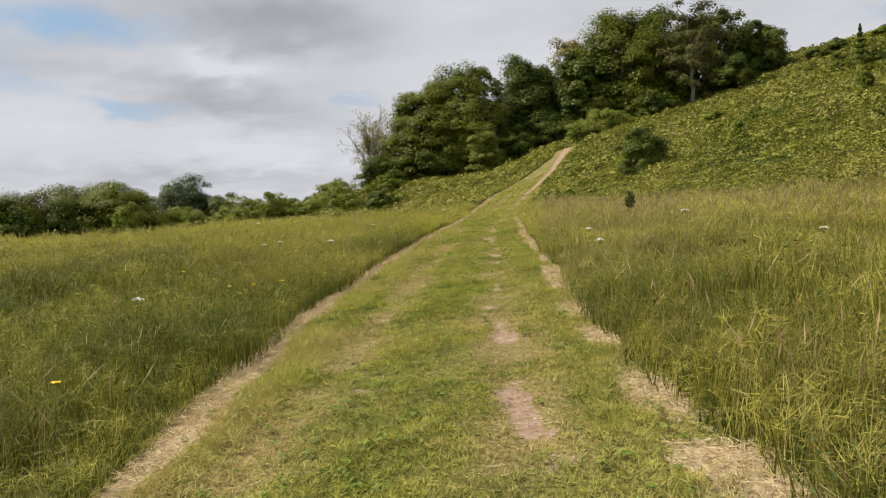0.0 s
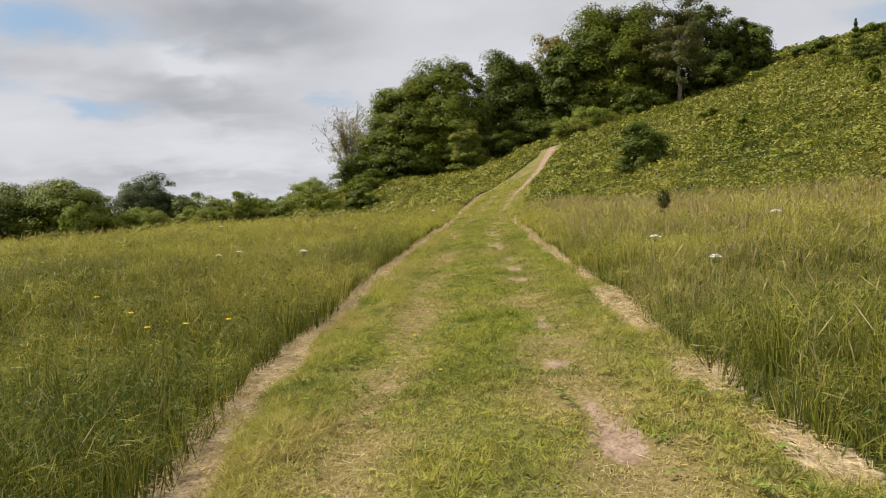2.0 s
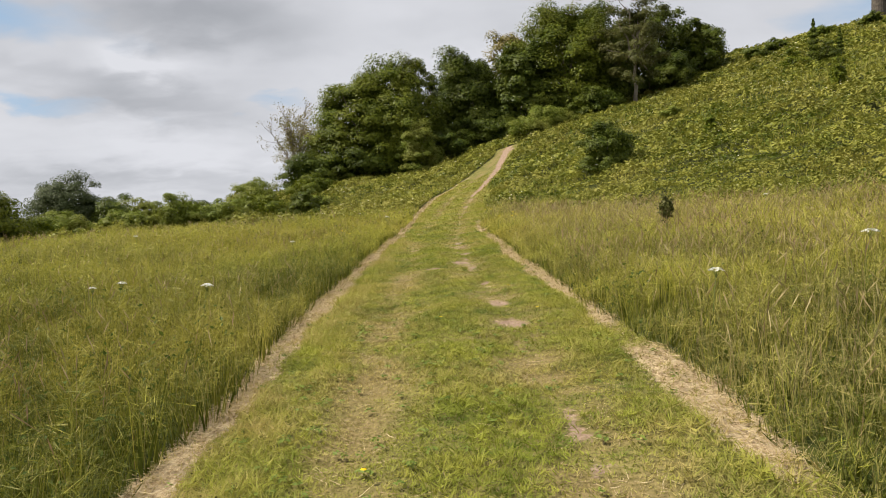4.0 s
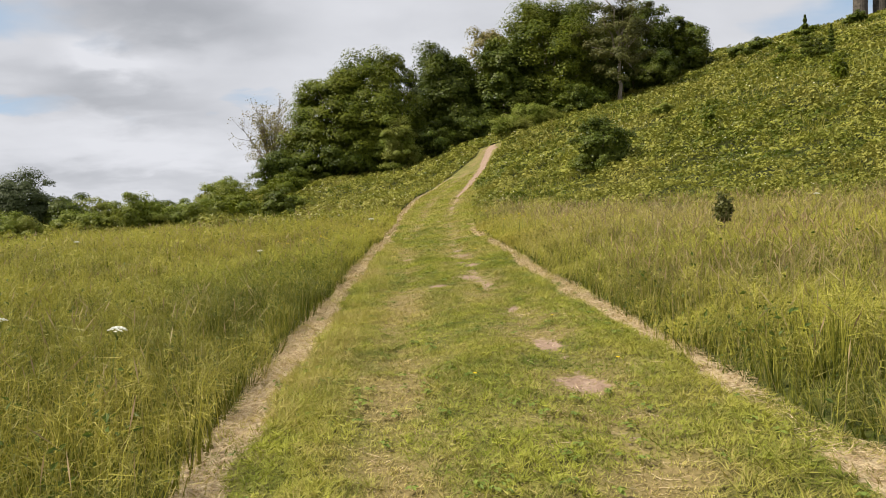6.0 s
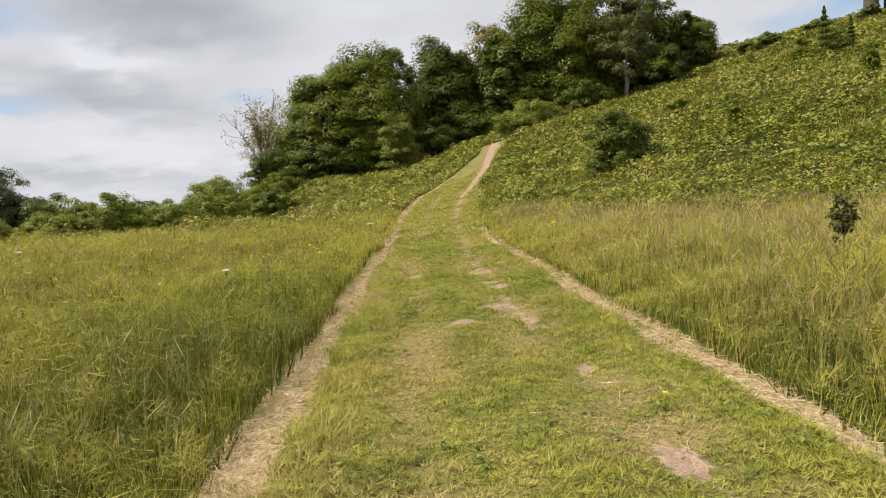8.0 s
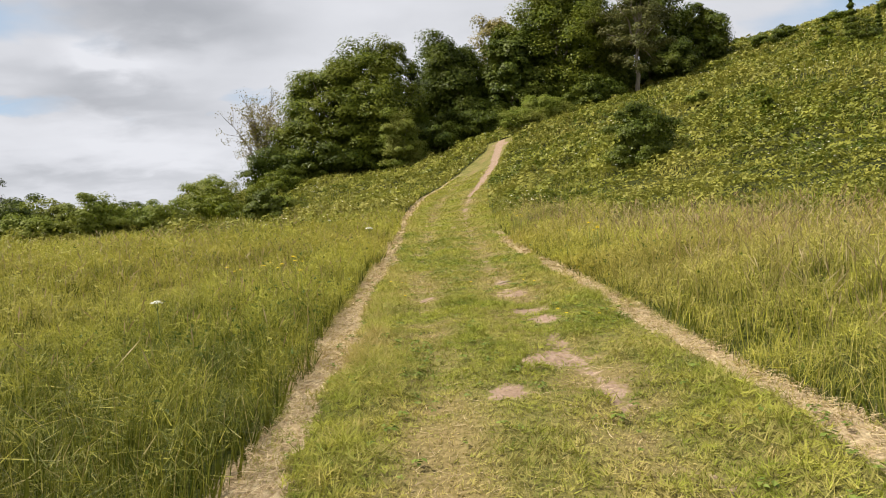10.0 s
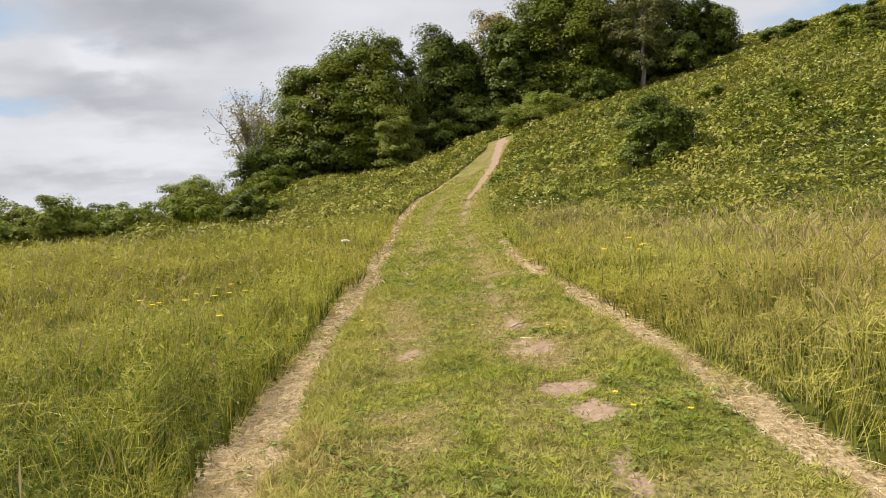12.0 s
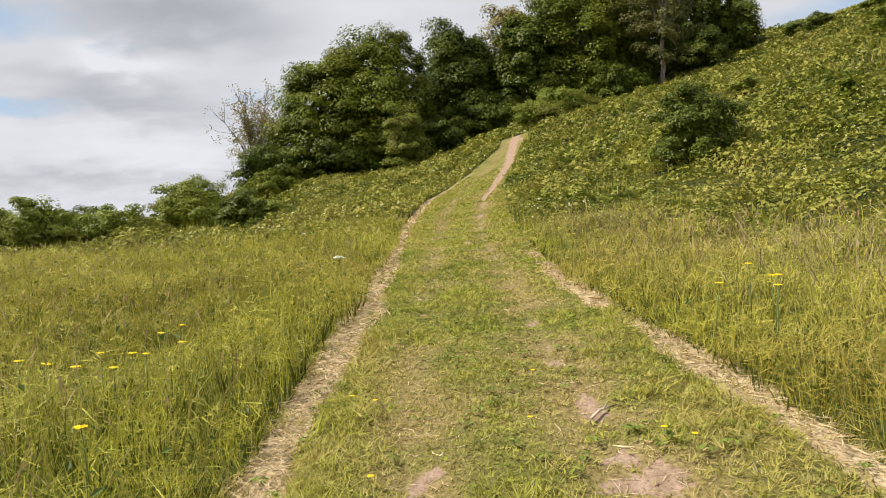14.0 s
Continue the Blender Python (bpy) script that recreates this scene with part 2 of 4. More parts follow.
def cells(x, y, size, seed):
    """Tussocks on a jittered grid: distance from the nearest centre (in cell sizes), heading away from it, and a value of its own."""
    u, v = np.asarray(x, float) / size + 1000, np.asarray(y, float) / size + 1000
    iu, iv = np.floor(u).astype(np.int64), np.floor(v).astype(np.int64)

    def own(a, b, k):
        n = (a * 374761393 + b * 668265263 + (seed + k) * 974634777) & 0x7FFFFFFF
        n = ((n ^ (n >> 13)) * 1274126177) & 0x7FFFFFFF
        n = ((n ^ (n >> 15)) * 1103515245) & 0x7FFFFFFF
        return ((n >> 8) & 0xFFFF) / 65535.0

    best, bx, by, value = np.full(u.shape, 9.0), np.zeros(u.shape), np.zeros(u.shape), np.zeros(u.shape)
    for a in (-1, 0, 1):
        for b in (-1, 0, 1):
            dx, dy = u - (iu + a + own(iu + a, iv + b, 0)), v - (iv + b + own(iu + a, iv + b, 1))
            d = dx * dx + dy * dy
            m = d < best
            best[m], bx[m], by[m] = d[m], dx[m], dy[m]
            value[m] = own(iu + a, iv + b, 2)[m]
    return np.sqrt(best), np.arctan2(by, bx), value


def ramble(x, y, size, seed):
    return 0.55 * patches(x, y, size, seed) + 0.3 * patches(x, y, size * 0.45, seed + 1) + 0.15 * patches(x, y, size * 0.2, seed + 2)


def left_edge(y):
    return np.interp(y, (-20, 0, 3.4, 5.4, 8.3, 13.5, 20, 27, 35, 43, 48, 52, 57, 60, 67.5, 71, 76), (-1.92, -1.92, -2.44, -2.80, -3.2, -3.5, -3.7, -3.87, -4.15, -4.5, -4.35, -4.1, -2.7, -1.8, 0.3, 0.9, 1.2))


def right_edge(y):
    return np.interp(y, (-20, 0, 3.2, 4.7, 6.4, 9.2, 13, 16, 19.5, 22, 25, 28, 31.5, 36, 41, 46, 51, 56, 62, 68, 71, 76), (1.3, 1.3, 1.07, 0.82, 0.6, 0.3, 0.08, -0.2, -0.55, -0.66, -0.85, -1.0, -1.05, -0.9, -0.72, -0.55, -0.2, 0.5, 1.5, 2.55, 3.2, 4.2))


def right_rut(y):
    return np.interp(y, (0, 4.6, 6.7, 8.5, 14, 20, 24, 35, 43, 48.6, 53.5, 59, 67, 76), (0.1, -0.15, -0.4, -0.65, -1.0, -1.6, -1.8, -1.9, -1.7, -1.3, -0.4, 0.6, 1.55, 2.7))


def left_rut(y):
    return np.interp(y, (0, 6.2, 8.3, 14, 19, 23, 35, 45, 52, 60, 70, 76), (-1.6, -1.85, -2.0, -2.38, -2.62, -2.87, -3.1, -3.1, -2.5, -0.5, 1.4, 2.6))


def in_path(x, y):
    """Metres inside the mown strip (negative outside it), with ragged borders."""
    w = (patches(x, y, 0.7, 21) - 0.5) * 0.22 + (patches(x, y, 2.3, 22) - 0.5) * 0.3
    end = 73.5 - np.asarray(y, float)
    return np.minimum(np.minimum(x - left_edge(y), right_edge(y) - x) + w * 0.6, end)


def land(x, y):
    """Height of the ground: a field that rises ahead and to one side, and the hill above it."""
    x, y = np.asarray(x, float), np.asarray(y, float)
    xq = np.where(x > -3, x, -3 + (x + 3) * 0.5)
    q = 0.1152 * (y - 40.25) + 0.1831 * (xq + 0.5)
    q = q - soft_plus(q - 16, 0.8)
    z = 0.0803 * x + 0.0805 * y - 0.04 * np.minimum(x + 6, 0) + soft_plus(q, 0.45) + 0.2316 * smooth(2, 24, y) + 1.07 * smooth(1, 6, q) + 1.8 * smooth(9, 15, q)
    z = z - 14 * smooth(47, 85, y) * smooth(-19, -46, x) - 6 * smooth(-36, -60, x)
    away = smooth(125, 330, np.hypot(x, y - 40))
    inside = in_path(x, y)
    rough = smooth(0.1, 1.5, -inside)
    z = z + rough * ((patches(x, y, 3.1, 3) - 0.5) * 0.14 + (patches(x, y, 7.0, 4) - 0.5) * 0.25 + smooth(0.5, 3, q) * (patches(x, y, 2.2, 5) - 0.5) * 0.35)
    z = z + (1 - rough) * (patches(x, y, 0.5, 6) - 0.5) * 0.035
    for rut in (left_rut(y), right_rut(y)):
        z = z - 0.035 * np.exp(-((x - rut) / 0.22) ** 2) * smooth(0, 0.3, inside)
    return z * (1 - away) - 25 * away


# bare trodden places: x, y, half width, half length
BARE = [(-0.2, 4.65, 0.17, 0.5), (0.05, 3.8, 0.22, 0.35), (-1.45, 5.1, 0.3, 0.16), (-1.82, 6.2, 0.12, 0.3), (-0.4, 6.75, 0.2, 0.35), (-0.65, 8.4, 0.22, 0.3),
        (-2.0, 8.2, 0.18, 0.4), (-1.06, 14.4, 0.13, 0.4), (-0.95, 13.2, 0.2, 0.3), (-1.57, 20.7, 0.26, 0.3), (-1.65, 18.8, 0.3, 0.3), (-2.6, 19.0, 0.2, 0.3),
        (-2.1, 18.0, 0.35, 0.2), (-1.5, 20.2, 0.2, 0.25), (-2.74, 22.0, 0.2, 0.25), (-1.6, 21.8, 0.35, 0.2), (-1.8, 23.9, 0.16, 0.4), (-1.7, 43.0, 0.18, 1.5), (-2.3, 35.0, 0.15, 0.9),
        (2.3, 70.5, 1.0, 2.4)]


def worn(x, y):
    k = np.maximum(np.exp(-((x - left_rut(y)) / 0.30) ** 2), 1.1 * np.exp(-((x - right_rut(y)) / 0.38) ** 2))
    return np.clip(k * smooth(0.28, 0.62, 0.7 * ramble(x * 0.6, y, 0.7, 31) + 0.3 * patches(x * 0.4, y, 0.12, 34)) * 1.1, 0, 1) * smooth(0.0, 0.2, in_path(x, y))


def bare(x, y):
    x, y = np.asarray(x, float), np.asarray(y, float)
    k = np.zeros(np.broadcast(x, y).shape)
    wob = (ramble(x, y, 0.35, 41) - 0.5) * 1.5
    for cx, cy, w, l in BARE:
        k = np.maximum(k, 0.66 - np.hypot((x - cx) / w, (y - cy) / l) * 0.75 + wob)
    rut = np.exp(-((x - right_rut(y)) / (0.18 + 0.007 * np.maximum(y - 40, 0))) ** 2)
    k = np.maximum(k, rut * smooth(41, 56, y) * 1.3 - 0.35 + wob * 0.5)
    k = np.maximum(k, rut * 0.72 - 0.55 + wob * 0.7)
    return smooth(0.03, 0.52, k)


def strawy(x, y):
    """Raked cuttings along both borders."""
    x, y = np.asarray(x, float), np.asarray(y, float)
    wob = 0.6 * (ramble(x, y, 0.9, 51) - 0.5) + 0.7 * (ramble(x, y, 0.28, 56) - 0.5)
    a = (x - left_edge(y) - 0.12) / (0.08 + 0.12 * patches(x * 0, y, 1.6, 52) + 0.04 * smooth(9, 14, y))
    b = (right_edge(y) - x - 0.08) / (0.07 + 0.12 * patches(x * 0, y, 1.3, 53) + 0.16 * smooth(4.2, 2.6, y))
    fade = smooth(66, 50, y)
    broken = 0.25 + 0.75 * smooth(0.3, 0.5, patches(x * 0, y, 0.8, 57) + 0.25 * smooth(9, 15, y))
    k = np.maximum(smooth(1.4, 0.6, np.abs(a) + wob * 1.4) * fade, smooth(1.4, 0.6, np.abs(b) + wob * 1.5) * smooth(36, 28, y) * (0.75 + 0.25 * fade) * broken)
    return np.clip(k, 0, 1)


def border(x):
    """Where the meadow gives way to brambles."""
    return np.where(x > -2.5, np.clip(37 - 1.5 * (x + 1), 21, 40), 43 - 0.55 * np.maximum(0, -x - 10))


# ---- building helpers ----
def mesh_of(name, verts, tris, mat, attrs=None, shade=False):
    me = bpy.data.meshes.new(name)
    verts, tris = np.ascontiguousarray(verts, np.float32), np.ascontiguousarray(tris, np.int32)
    me.vertices.add(len(verts))
    me.vertices.foreach_set("co", verts.ravel())
    me.loops.add(3 * len(tris))
    me.loops.foreach_set("vertex_index", tris.ravel())
    me.polygons.add(len(tris))
    me.polygons.foreach_set("loop_start", np.arange(0, 3 * len(tris), 3, dtype=np.int32))
    me.polygons.foreach_set("use_smooth", np.full(len(tris), shade))
    for key, values in (attrs or {}).items():
        me.attributes.new(key, "FLOAT", "POINT").data.foreach_set("value", np.ascontiguousarray(values, np.float32))
    me.update(calc_edges=True)
    me.materials.append(mat)
    return me


def part(name, bm, mat, parent, label=""):
    """Links a bmesh (or a ready mesh) as one object under a thing or a part."""
    me = bm
    if isinstance(bm, bmesh.types.BMesh):
        me = bpy.data.meshes.new(name)
        bm.to_mesh(me)
        bm.free()
        me.materials.append(mat)
    ob = new(name, me)
    ob.parent = parent
    return tagged(ob, label)


def thing(name, x, y, z, label, category, group="", kind=""):
    ob = new(name)
    ob.location = (x, y, z)
    return tagged(ob, label, category, group, kind)


def stuff(name, me, label, category):
    return tagged(new(name, me), label, category, "", "stuff")


def blades(p, h, w, lean, rng, curl=0.35, heading=None):
    """Grass blades: a bent strip of three triangles for each foot point."""
    n = len(p)
    a, b = rng.uniform(0, 2 * np.pi, n), rng.uniform(0, 2 * np.pi, n) if heading is None else heading
    side = np.stack((np.cos(a), np.sin(a), np.zeros(n)), 1) * (w / 2)[:, None]
    over = np.stack((np.cos(b), np.sin(b), np.zeros(n)), 1) * lean[:, None]
    up = np.zeros((n, 3))
    up[:, 2] = 1
    foot = p - up * 0.02
    sag = 1 - 0.4 * np.clip(lean / h, 0, 1.3) ** 1.5
    mid = p + up * (h * 0.66)[:, None] + over * curl
    tip = p + up * (h * sag)[:, None] + over
    v = np.stack((foot - side, foot + side, mid + side * 0.75, mid - side * 0.75, tip), 1).reshape(-1, 3)
    k = (np.arange(n) * 5)[:, None, None]
    t = (np.array(((0, 1, 2), (0, 2, 3), (3, 2, 4)))[None] + k).reshape(-1, 3)
    return v, t


def slivers(p, h, w, lean, rng):
    """Short blades, one triangle each."""
    n = len(p)
    a, b = rng.uniform(0, 2 * np.pi, n), rng.uniform(0, 2 * np.pi, n)
    side = np.stack((np.cos(a), np.sin(a), np.zeros(n)), 1) * (w / 2)[:, None]
    tip = p + np.stack((np.cos(b) * lean, np.sin(b) * lean, h), 1)
    foot = p - np.array((0, 0, 0.008))
    v = np.stack((foot - side, foot + side, tip), 1).reshape(-1, 3)
    return v, np.arange(3 * n).reshape(-1, 3)


def thatch(p, length, w, low, high, rng, heading=None):
    """Loose blades between the two slopes, one triangle each, pointing every way or along the heading."""
    n = len(p)
    a, e = rng.uniform(0, 2 * np.pi, n), rng.uniform(low, high, n)
    if heading is not None:
        a = heading + rng.normal(0, 0.7, n)
    d = np.stack((np.cos(a) * np.cos(e), np.sin(a) * np.cos(e), np.sin(e)), 1) * length[:, None]
    b = a + rng.normal(0, 0.6, n)
    side = np.stack((-np.sin(b), np.cos(b), rng.normal(0, 0.5, n)), 1) * (w / 2)[:, None]
    v = np.stack((p - side - d * 0.35, p + side - d * 0.35, p + d * 0.65), 1).reshape(-1, 3)
    return v, np.arange(3 * n).reshape(-1, 3)


def leaves(c, normal, size, rng, narrow=0.7, fold=0.12):
    """Leaves as folded diamonds at the points c, facing along normal."""
    n = len(c)
    normal = normal / np.linalg.norm(normal, axis=1)[:, None]
    r = rng.normal(size=(n, 3))
    u = np.cross(normal, r)
    u /= np.linalg.norm(u, axis=1)[:, None] + 1e-9
    v = np.cross(normal, u)
    s = np.asarray(size)[:, None]
    f = normal * s * fold
    out = np.stack((c - v * s * 0.5, c + u * s * 0.5 * narrow + f, c + v * s * 0.5, c - u * s * 0.5 * narrow + f), 1).reshape(-1, 3)
    k = (np.arange(n) * 4)[:, None, None]
    t = (np.array(((0, 1, 2), (0, 2, 3)))[None] + k).reshape(-1, 3)
    return out, t


def leaflets(c, normal, size, rng):
    """Small far leaves, one triangle each."""
    n = len(c)
    normal = normal / np.linalg.norm(normal, axis=1)[:, None]
    u = np.cross(normal, rng.normal(size=(n, 3)))
    u /= np.linalg.norm(u, axis=1)[:, None] + 1e-9
    v = np.cross(normal, u)
    s = np.asarray(size)[:, None]
    out = np.stack((c - v * s * 0.45 - u * s * 0.4, c - v * s * 0.45 + u * s * 0.4, c + v * s * 0.55), 1).reshape(-1, 3)
    return out, np.arange(3 * n).reshape(-1, 3)


def tube(bm, pts, radii, sides=7):
    rings = []
    for i, (p, r) in enumerate(zip(pts, radii)):
        a, b = Vector(pts[max(i - 1, 0)]), Vector(pts[min(i + 1, len(pts) - 1)])
        d = (b - a).normalized()
        u = d.orthogonal().normalized()
        v = d.cross(u)
        rings.append([bm.verts.new(Vector(p) + (u * math.cos(k * 2 * math.pi / sides) + v * math.sin(k * 2 * math.pi / sides)) * r) for k in range(sides)])
    for q, s in zip(rings, rings[1:]):
        for k in range(sides):
            f = bm.faces.new((q[k], q[(k + 1) % sides], s[(k + 1) % sides], s[k]))
            f.smooth = True
    bm.faces.new(rings[0][::-1])
    bm.faces.new(rings[-1])


# ---- ground ----
def build_ground():
    fine = np.arange(-2.6, 2.61, 0.1)
    side = 2.6 + np.cumsum(np.r_[0.3 * np.ones(8), 0.4 * 1.13 ** np.arange(68)])
    u = np.r_[-side[::-1], fine, side]
    y = np.r_[-np.cumsum(np.r_[0.5 * np.ones(8), 0.6 * 1.16 ** np.arange(40)])[::-1], np.arange(0, 27, 0.16), np.arange(27, 76, 0.45), 76 + np.cumsum(0.5 * 1.075 ** np.arange(78))]
    U, Y = np.meshgrid(u, y)
    X = U + np.interp(Y, y, 0.5 * (left_edge(y) + right_edge(y)))
    Z = land(X, Y)
    nx, ny = len(u), len(y)
    i = (np.arange(ny - 1)[:, None] * nx + np.arange(nx - 1)[None]).ravel()
    tris = np.concatenate((np.stack((i, i + 1, i + nx + 1), 1), np.stack((i, i + nx + 1, i + nx), 1)))
    x, yy = X.ravel(), Y.ravel()
    inside = in_path(x, yy)
    me = mesh_of("ground", np.stack((x, yy, Z.ravel()), 1), tris, M_GROUND,
                 {"mown": smooth(-0.05, 0.15, inside), "scrub": smooth(-3, 4, yy - border(x)), "worn": worn(x, yy), "soil": bare(x, yy) * smooth(-0.1, 0.1, inside), "straw": strawy(x, yy)}, True)
    tagged(new("ground", me), "sloping grass field with a mown track up to the hill", "ground", "", "structure")


build_ground()


# ---- grasses ----
def left_view(y):
    return -1.02 * y - 2.5


def right_view(y):
    return np.maximum(0.5 * y, -2 + 0.70 * (y - 9.0)) + 2.5


def reach(x, y):
    """Metres from the line walked, seen ahead of it."""
    return np.hypot(np.abs(x + 1.3), np.maximum(y - 22, 0) + 3.4)


def meadow_points(rng, count, power, far):
    """Foot points of meadow grass, thickest beside the track."""
    n = count
    x, y = rng.uniform(-46, 26, n), rng.uniform(0.5, 48, n)
    near = reach(x, y)
    keep = rng.uniform(0, 1, n) < np.minimum(1, (4.2 / near) ** power)
    keep &= (x > left_view(y)) & (x < right_view(y)) & (near < far)
    x, y, near = x[keep], y[keep], near[keep]
    keep = (in_path(x, y) < 0.02) & (y < border(x) + (ramble(x, y, 4, 61) - 0.5) * 15)
    return x[keep], y[keep], near[keep]


def canopy(x, y, out):
    """How high the tussocky meadow stands, with the tussock's heading, distance and own value."""
    d, away, value = cells(x, y, 0.30, 171)
    dome = 1 - 0.6 * smooth(0.12, 0.78, d)
    high = 0.20 + 0.40 * smooth(0.22, 0.78, ramble(x, y, 1.3, 71))
    edge = np.where(x < -2, 0.85 + 0.15 * smooth(0.0, 0.4, out), 0.6 + 0.4 * smooth(0.0, 0.6, out))
    return (0.05 + high * (0.5 + 0.75 * value) * dome) * edge, away, d, value


def hue(x, y, value):
    """Which of the meadow's greens grows there: dark and lush low down, lighter uphill."""
    return 0.40 + 0.55 * (value - 0.5) + 1.0 * (ramble(x, y, 2.0, 76) - 0.5) + 0.5 * (patches(x, y, 0.22, 77) - 0.5) + 0.32 * smooth(10, 27, y) - 0.19 * smooth(25, 16, y) * smooth(-1.5, -3, x) + (0.10 - 0.3 * smooth(12, 6, y)) * smooth(-0.6, 0.6, x)


def hay(x, y):
    return 0.75 * (patches(x, y, 2.6, 73) - 0.45) + np.where(x > -0.5, 0.16, -0.12)


def build_meadow():
    rng = np.random.default_rng(11)
    # the arching blades of each tussock
    x, y, near = meadow_points(rng, 1450000, 1.3, 80)
    n = len(x)
    top, away, d, value = canopy(x, y, -in_path(x, y))
    h = (top * 0.85 + 0.08) * rng.uniform(0.6, 1.35, n)
    lean = h * (0.15 + 1.2 * np.clip(d, 0, 0.9) * rng.uniform(0.3, 1.4, n))
    w = (0.0018 + 0.00072 * near) * rng.uniform(0.6, 1.5, n)
    dry = np.where(rng.uniform(0, 1, n) < 0.05, 0.9, hay(x, y) + rng.normal(-0.1, 0.25, n))
    kind = np.clip(hue(x, y, value) + rng.normal(0.02, 0.2, n), 0, 1)
    v, t = blades(np.stack((x, y, land(x, y)), 1), h, w, lean, rng, 0.35, away + rng.normal(0, 0.5, n))
    dry, kind = np.repeat(np.clip(dry, 0, 0.9), 5), np.repeat(kind, 5)
    # the tangle of finer blades on each tussock
    x, y, near = meadow_points(rng, 7200000, 1.3, 80)
    n = len(x)
    top, away, d, value = canopy(x, y, -in_path(x, y))
    z = top * (1 - np.abs(rng.normal(0, 0.30, n)))
    keep = (z > 0.02) & (rng.uniform(0, 1, n) < 1.15 - 1.0 * smooth(0.35, 0.8, d))
    x, y, z, near, away, value = x[keep], y[keep], z[keep], near[keep], away[keep], value[keep]
    n = len(x)
    v2, t2 = thatch(np.stack((x, y, land(x, y) + z), 1), rng.uniform(0.07, 0.22, n) * (1 + 0.02 * near), (0.0008 + 0.00074 * near) * rng.uniform(0.6, 1.5, n), -0.35, 1.15, rng, away)
    kind2 = np.clip(hue(x, y, value) + rng.normal(0, 0.24, n), 0, 1)
    dry2 = np.clip(rng.normal(-0.1, 0.28, n) + hay(x, y), 0, 0.9)
    # broad blades low in the sward, coloured darkest green to paint in its inner shade
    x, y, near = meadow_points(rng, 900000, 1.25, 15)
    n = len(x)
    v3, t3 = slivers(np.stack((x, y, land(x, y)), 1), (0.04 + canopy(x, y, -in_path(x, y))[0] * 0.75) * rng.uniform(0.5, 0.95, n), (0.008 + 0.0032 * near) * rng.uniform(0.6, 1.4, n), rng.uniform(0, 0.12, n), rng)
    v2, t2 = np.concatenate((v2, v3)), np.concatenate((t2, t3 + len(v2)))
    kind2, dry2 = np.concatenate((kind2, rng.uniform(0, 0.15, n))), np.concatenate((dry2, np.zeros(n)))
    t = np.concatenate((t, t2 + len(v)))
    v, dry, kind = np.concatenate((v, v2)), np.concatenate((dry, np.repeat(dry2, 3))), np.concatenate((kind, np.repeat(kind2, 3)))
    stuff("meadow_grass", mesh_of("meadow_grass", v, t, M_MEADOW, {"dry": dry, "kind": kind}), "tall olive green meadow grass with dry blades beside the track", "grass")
    # broad-leaved herbs
    x, y, near = meadow_points(rng, 420000, 1.25, 40)
    keep = rng.uniform(0, 1, len(x)) < 0.08 + 0.9 * smooth(0.5, 0.68, ramble(x, y, 2.2, 75) + 0.14 * smooth(12, 5, y) * (x < -2))
    x, y, near = x[keep], y[keep], near[keep]
    n = len(x)
    p = np.stack((x, y, land(x, y) + canopy(x, y, -in_path(x, y))[0] * rng.uniform(0.5, 1.15, n)), 1)
    v, t = leaves(p, np.stack((rng.normal(0, 0.6, n), rng.normal(0, 0.6, n), rng.uniform(0.3, 1, n)), 1), (0.035 + 0.002 * near) * rng.uniform(0.6, 1.5, n), rng, 0.5)
    stuff("meadow_herbs", mesh_of("meadow_herbs", v, t, M_HERB), "dark green leafy herbs among the meadow grass", "herbs")
    # flowering stalks
    x, y, near = meadow_points(rng, 230000, 0.95, 60)
    keep = rng.uniform(0, 1, len(x)) < np.where(x > 0, 0.25 + 0.75 * smooth(10, 16, y), 0.12) + np.where(x > 0, 0.5, 0.2) * smooth(0.45, 0.65, ramble(x, y, 3.5, 74))
    x, y, near = x[keep], y[keep], near[keep]
    n = len(x)
    h = rng.uniform(0.38, 0.72, n)
    lean = h * rng.uniform(0.05, 0.5, n)
    head = rng.uniform(0, 2 * np.pi, n)
    p = np.stack((x, y, land(x, y)), 1)
    w = (0.0012 + 0.00026 * near)
    v, t = blades(p, h, w, lean, rng, 0.45, head)
    over = np.stack((np.cos(head) * lean, np.sin(head) * lean, h), 1)
    tip = p + over * (1, 1, 0.97)
    a = rng.uniform(0, 2 * np.pi, n)
    s = np.stack((np.cos(a), np.sin(a), np.zeros(n)), 1) * (0.0025 + 0.0005 * near)[:, None]
    d = over * (0.35, 0.35, 0.06) + np.array((0, 0, 0.05))
    v2 = np.stack((tip - d, tip - s, tip + s, tip + d * 0.8), 1).reshape(-1, 3)
    k = (np.arange(n) * 4)[:, None, None]
    t2 = (np.array(((0, 2, 1), (1, 2, 3)))[None] + k).reshape(-1, 3) + len(v)
    stuff("grass_seed_heads", mesh_of("grass_seed_heads", np.concatenate((v, v2)), np.concatenate((t, t2)), M_SEED), "thin brownish flowering stalks above the meadow grass", "grass")


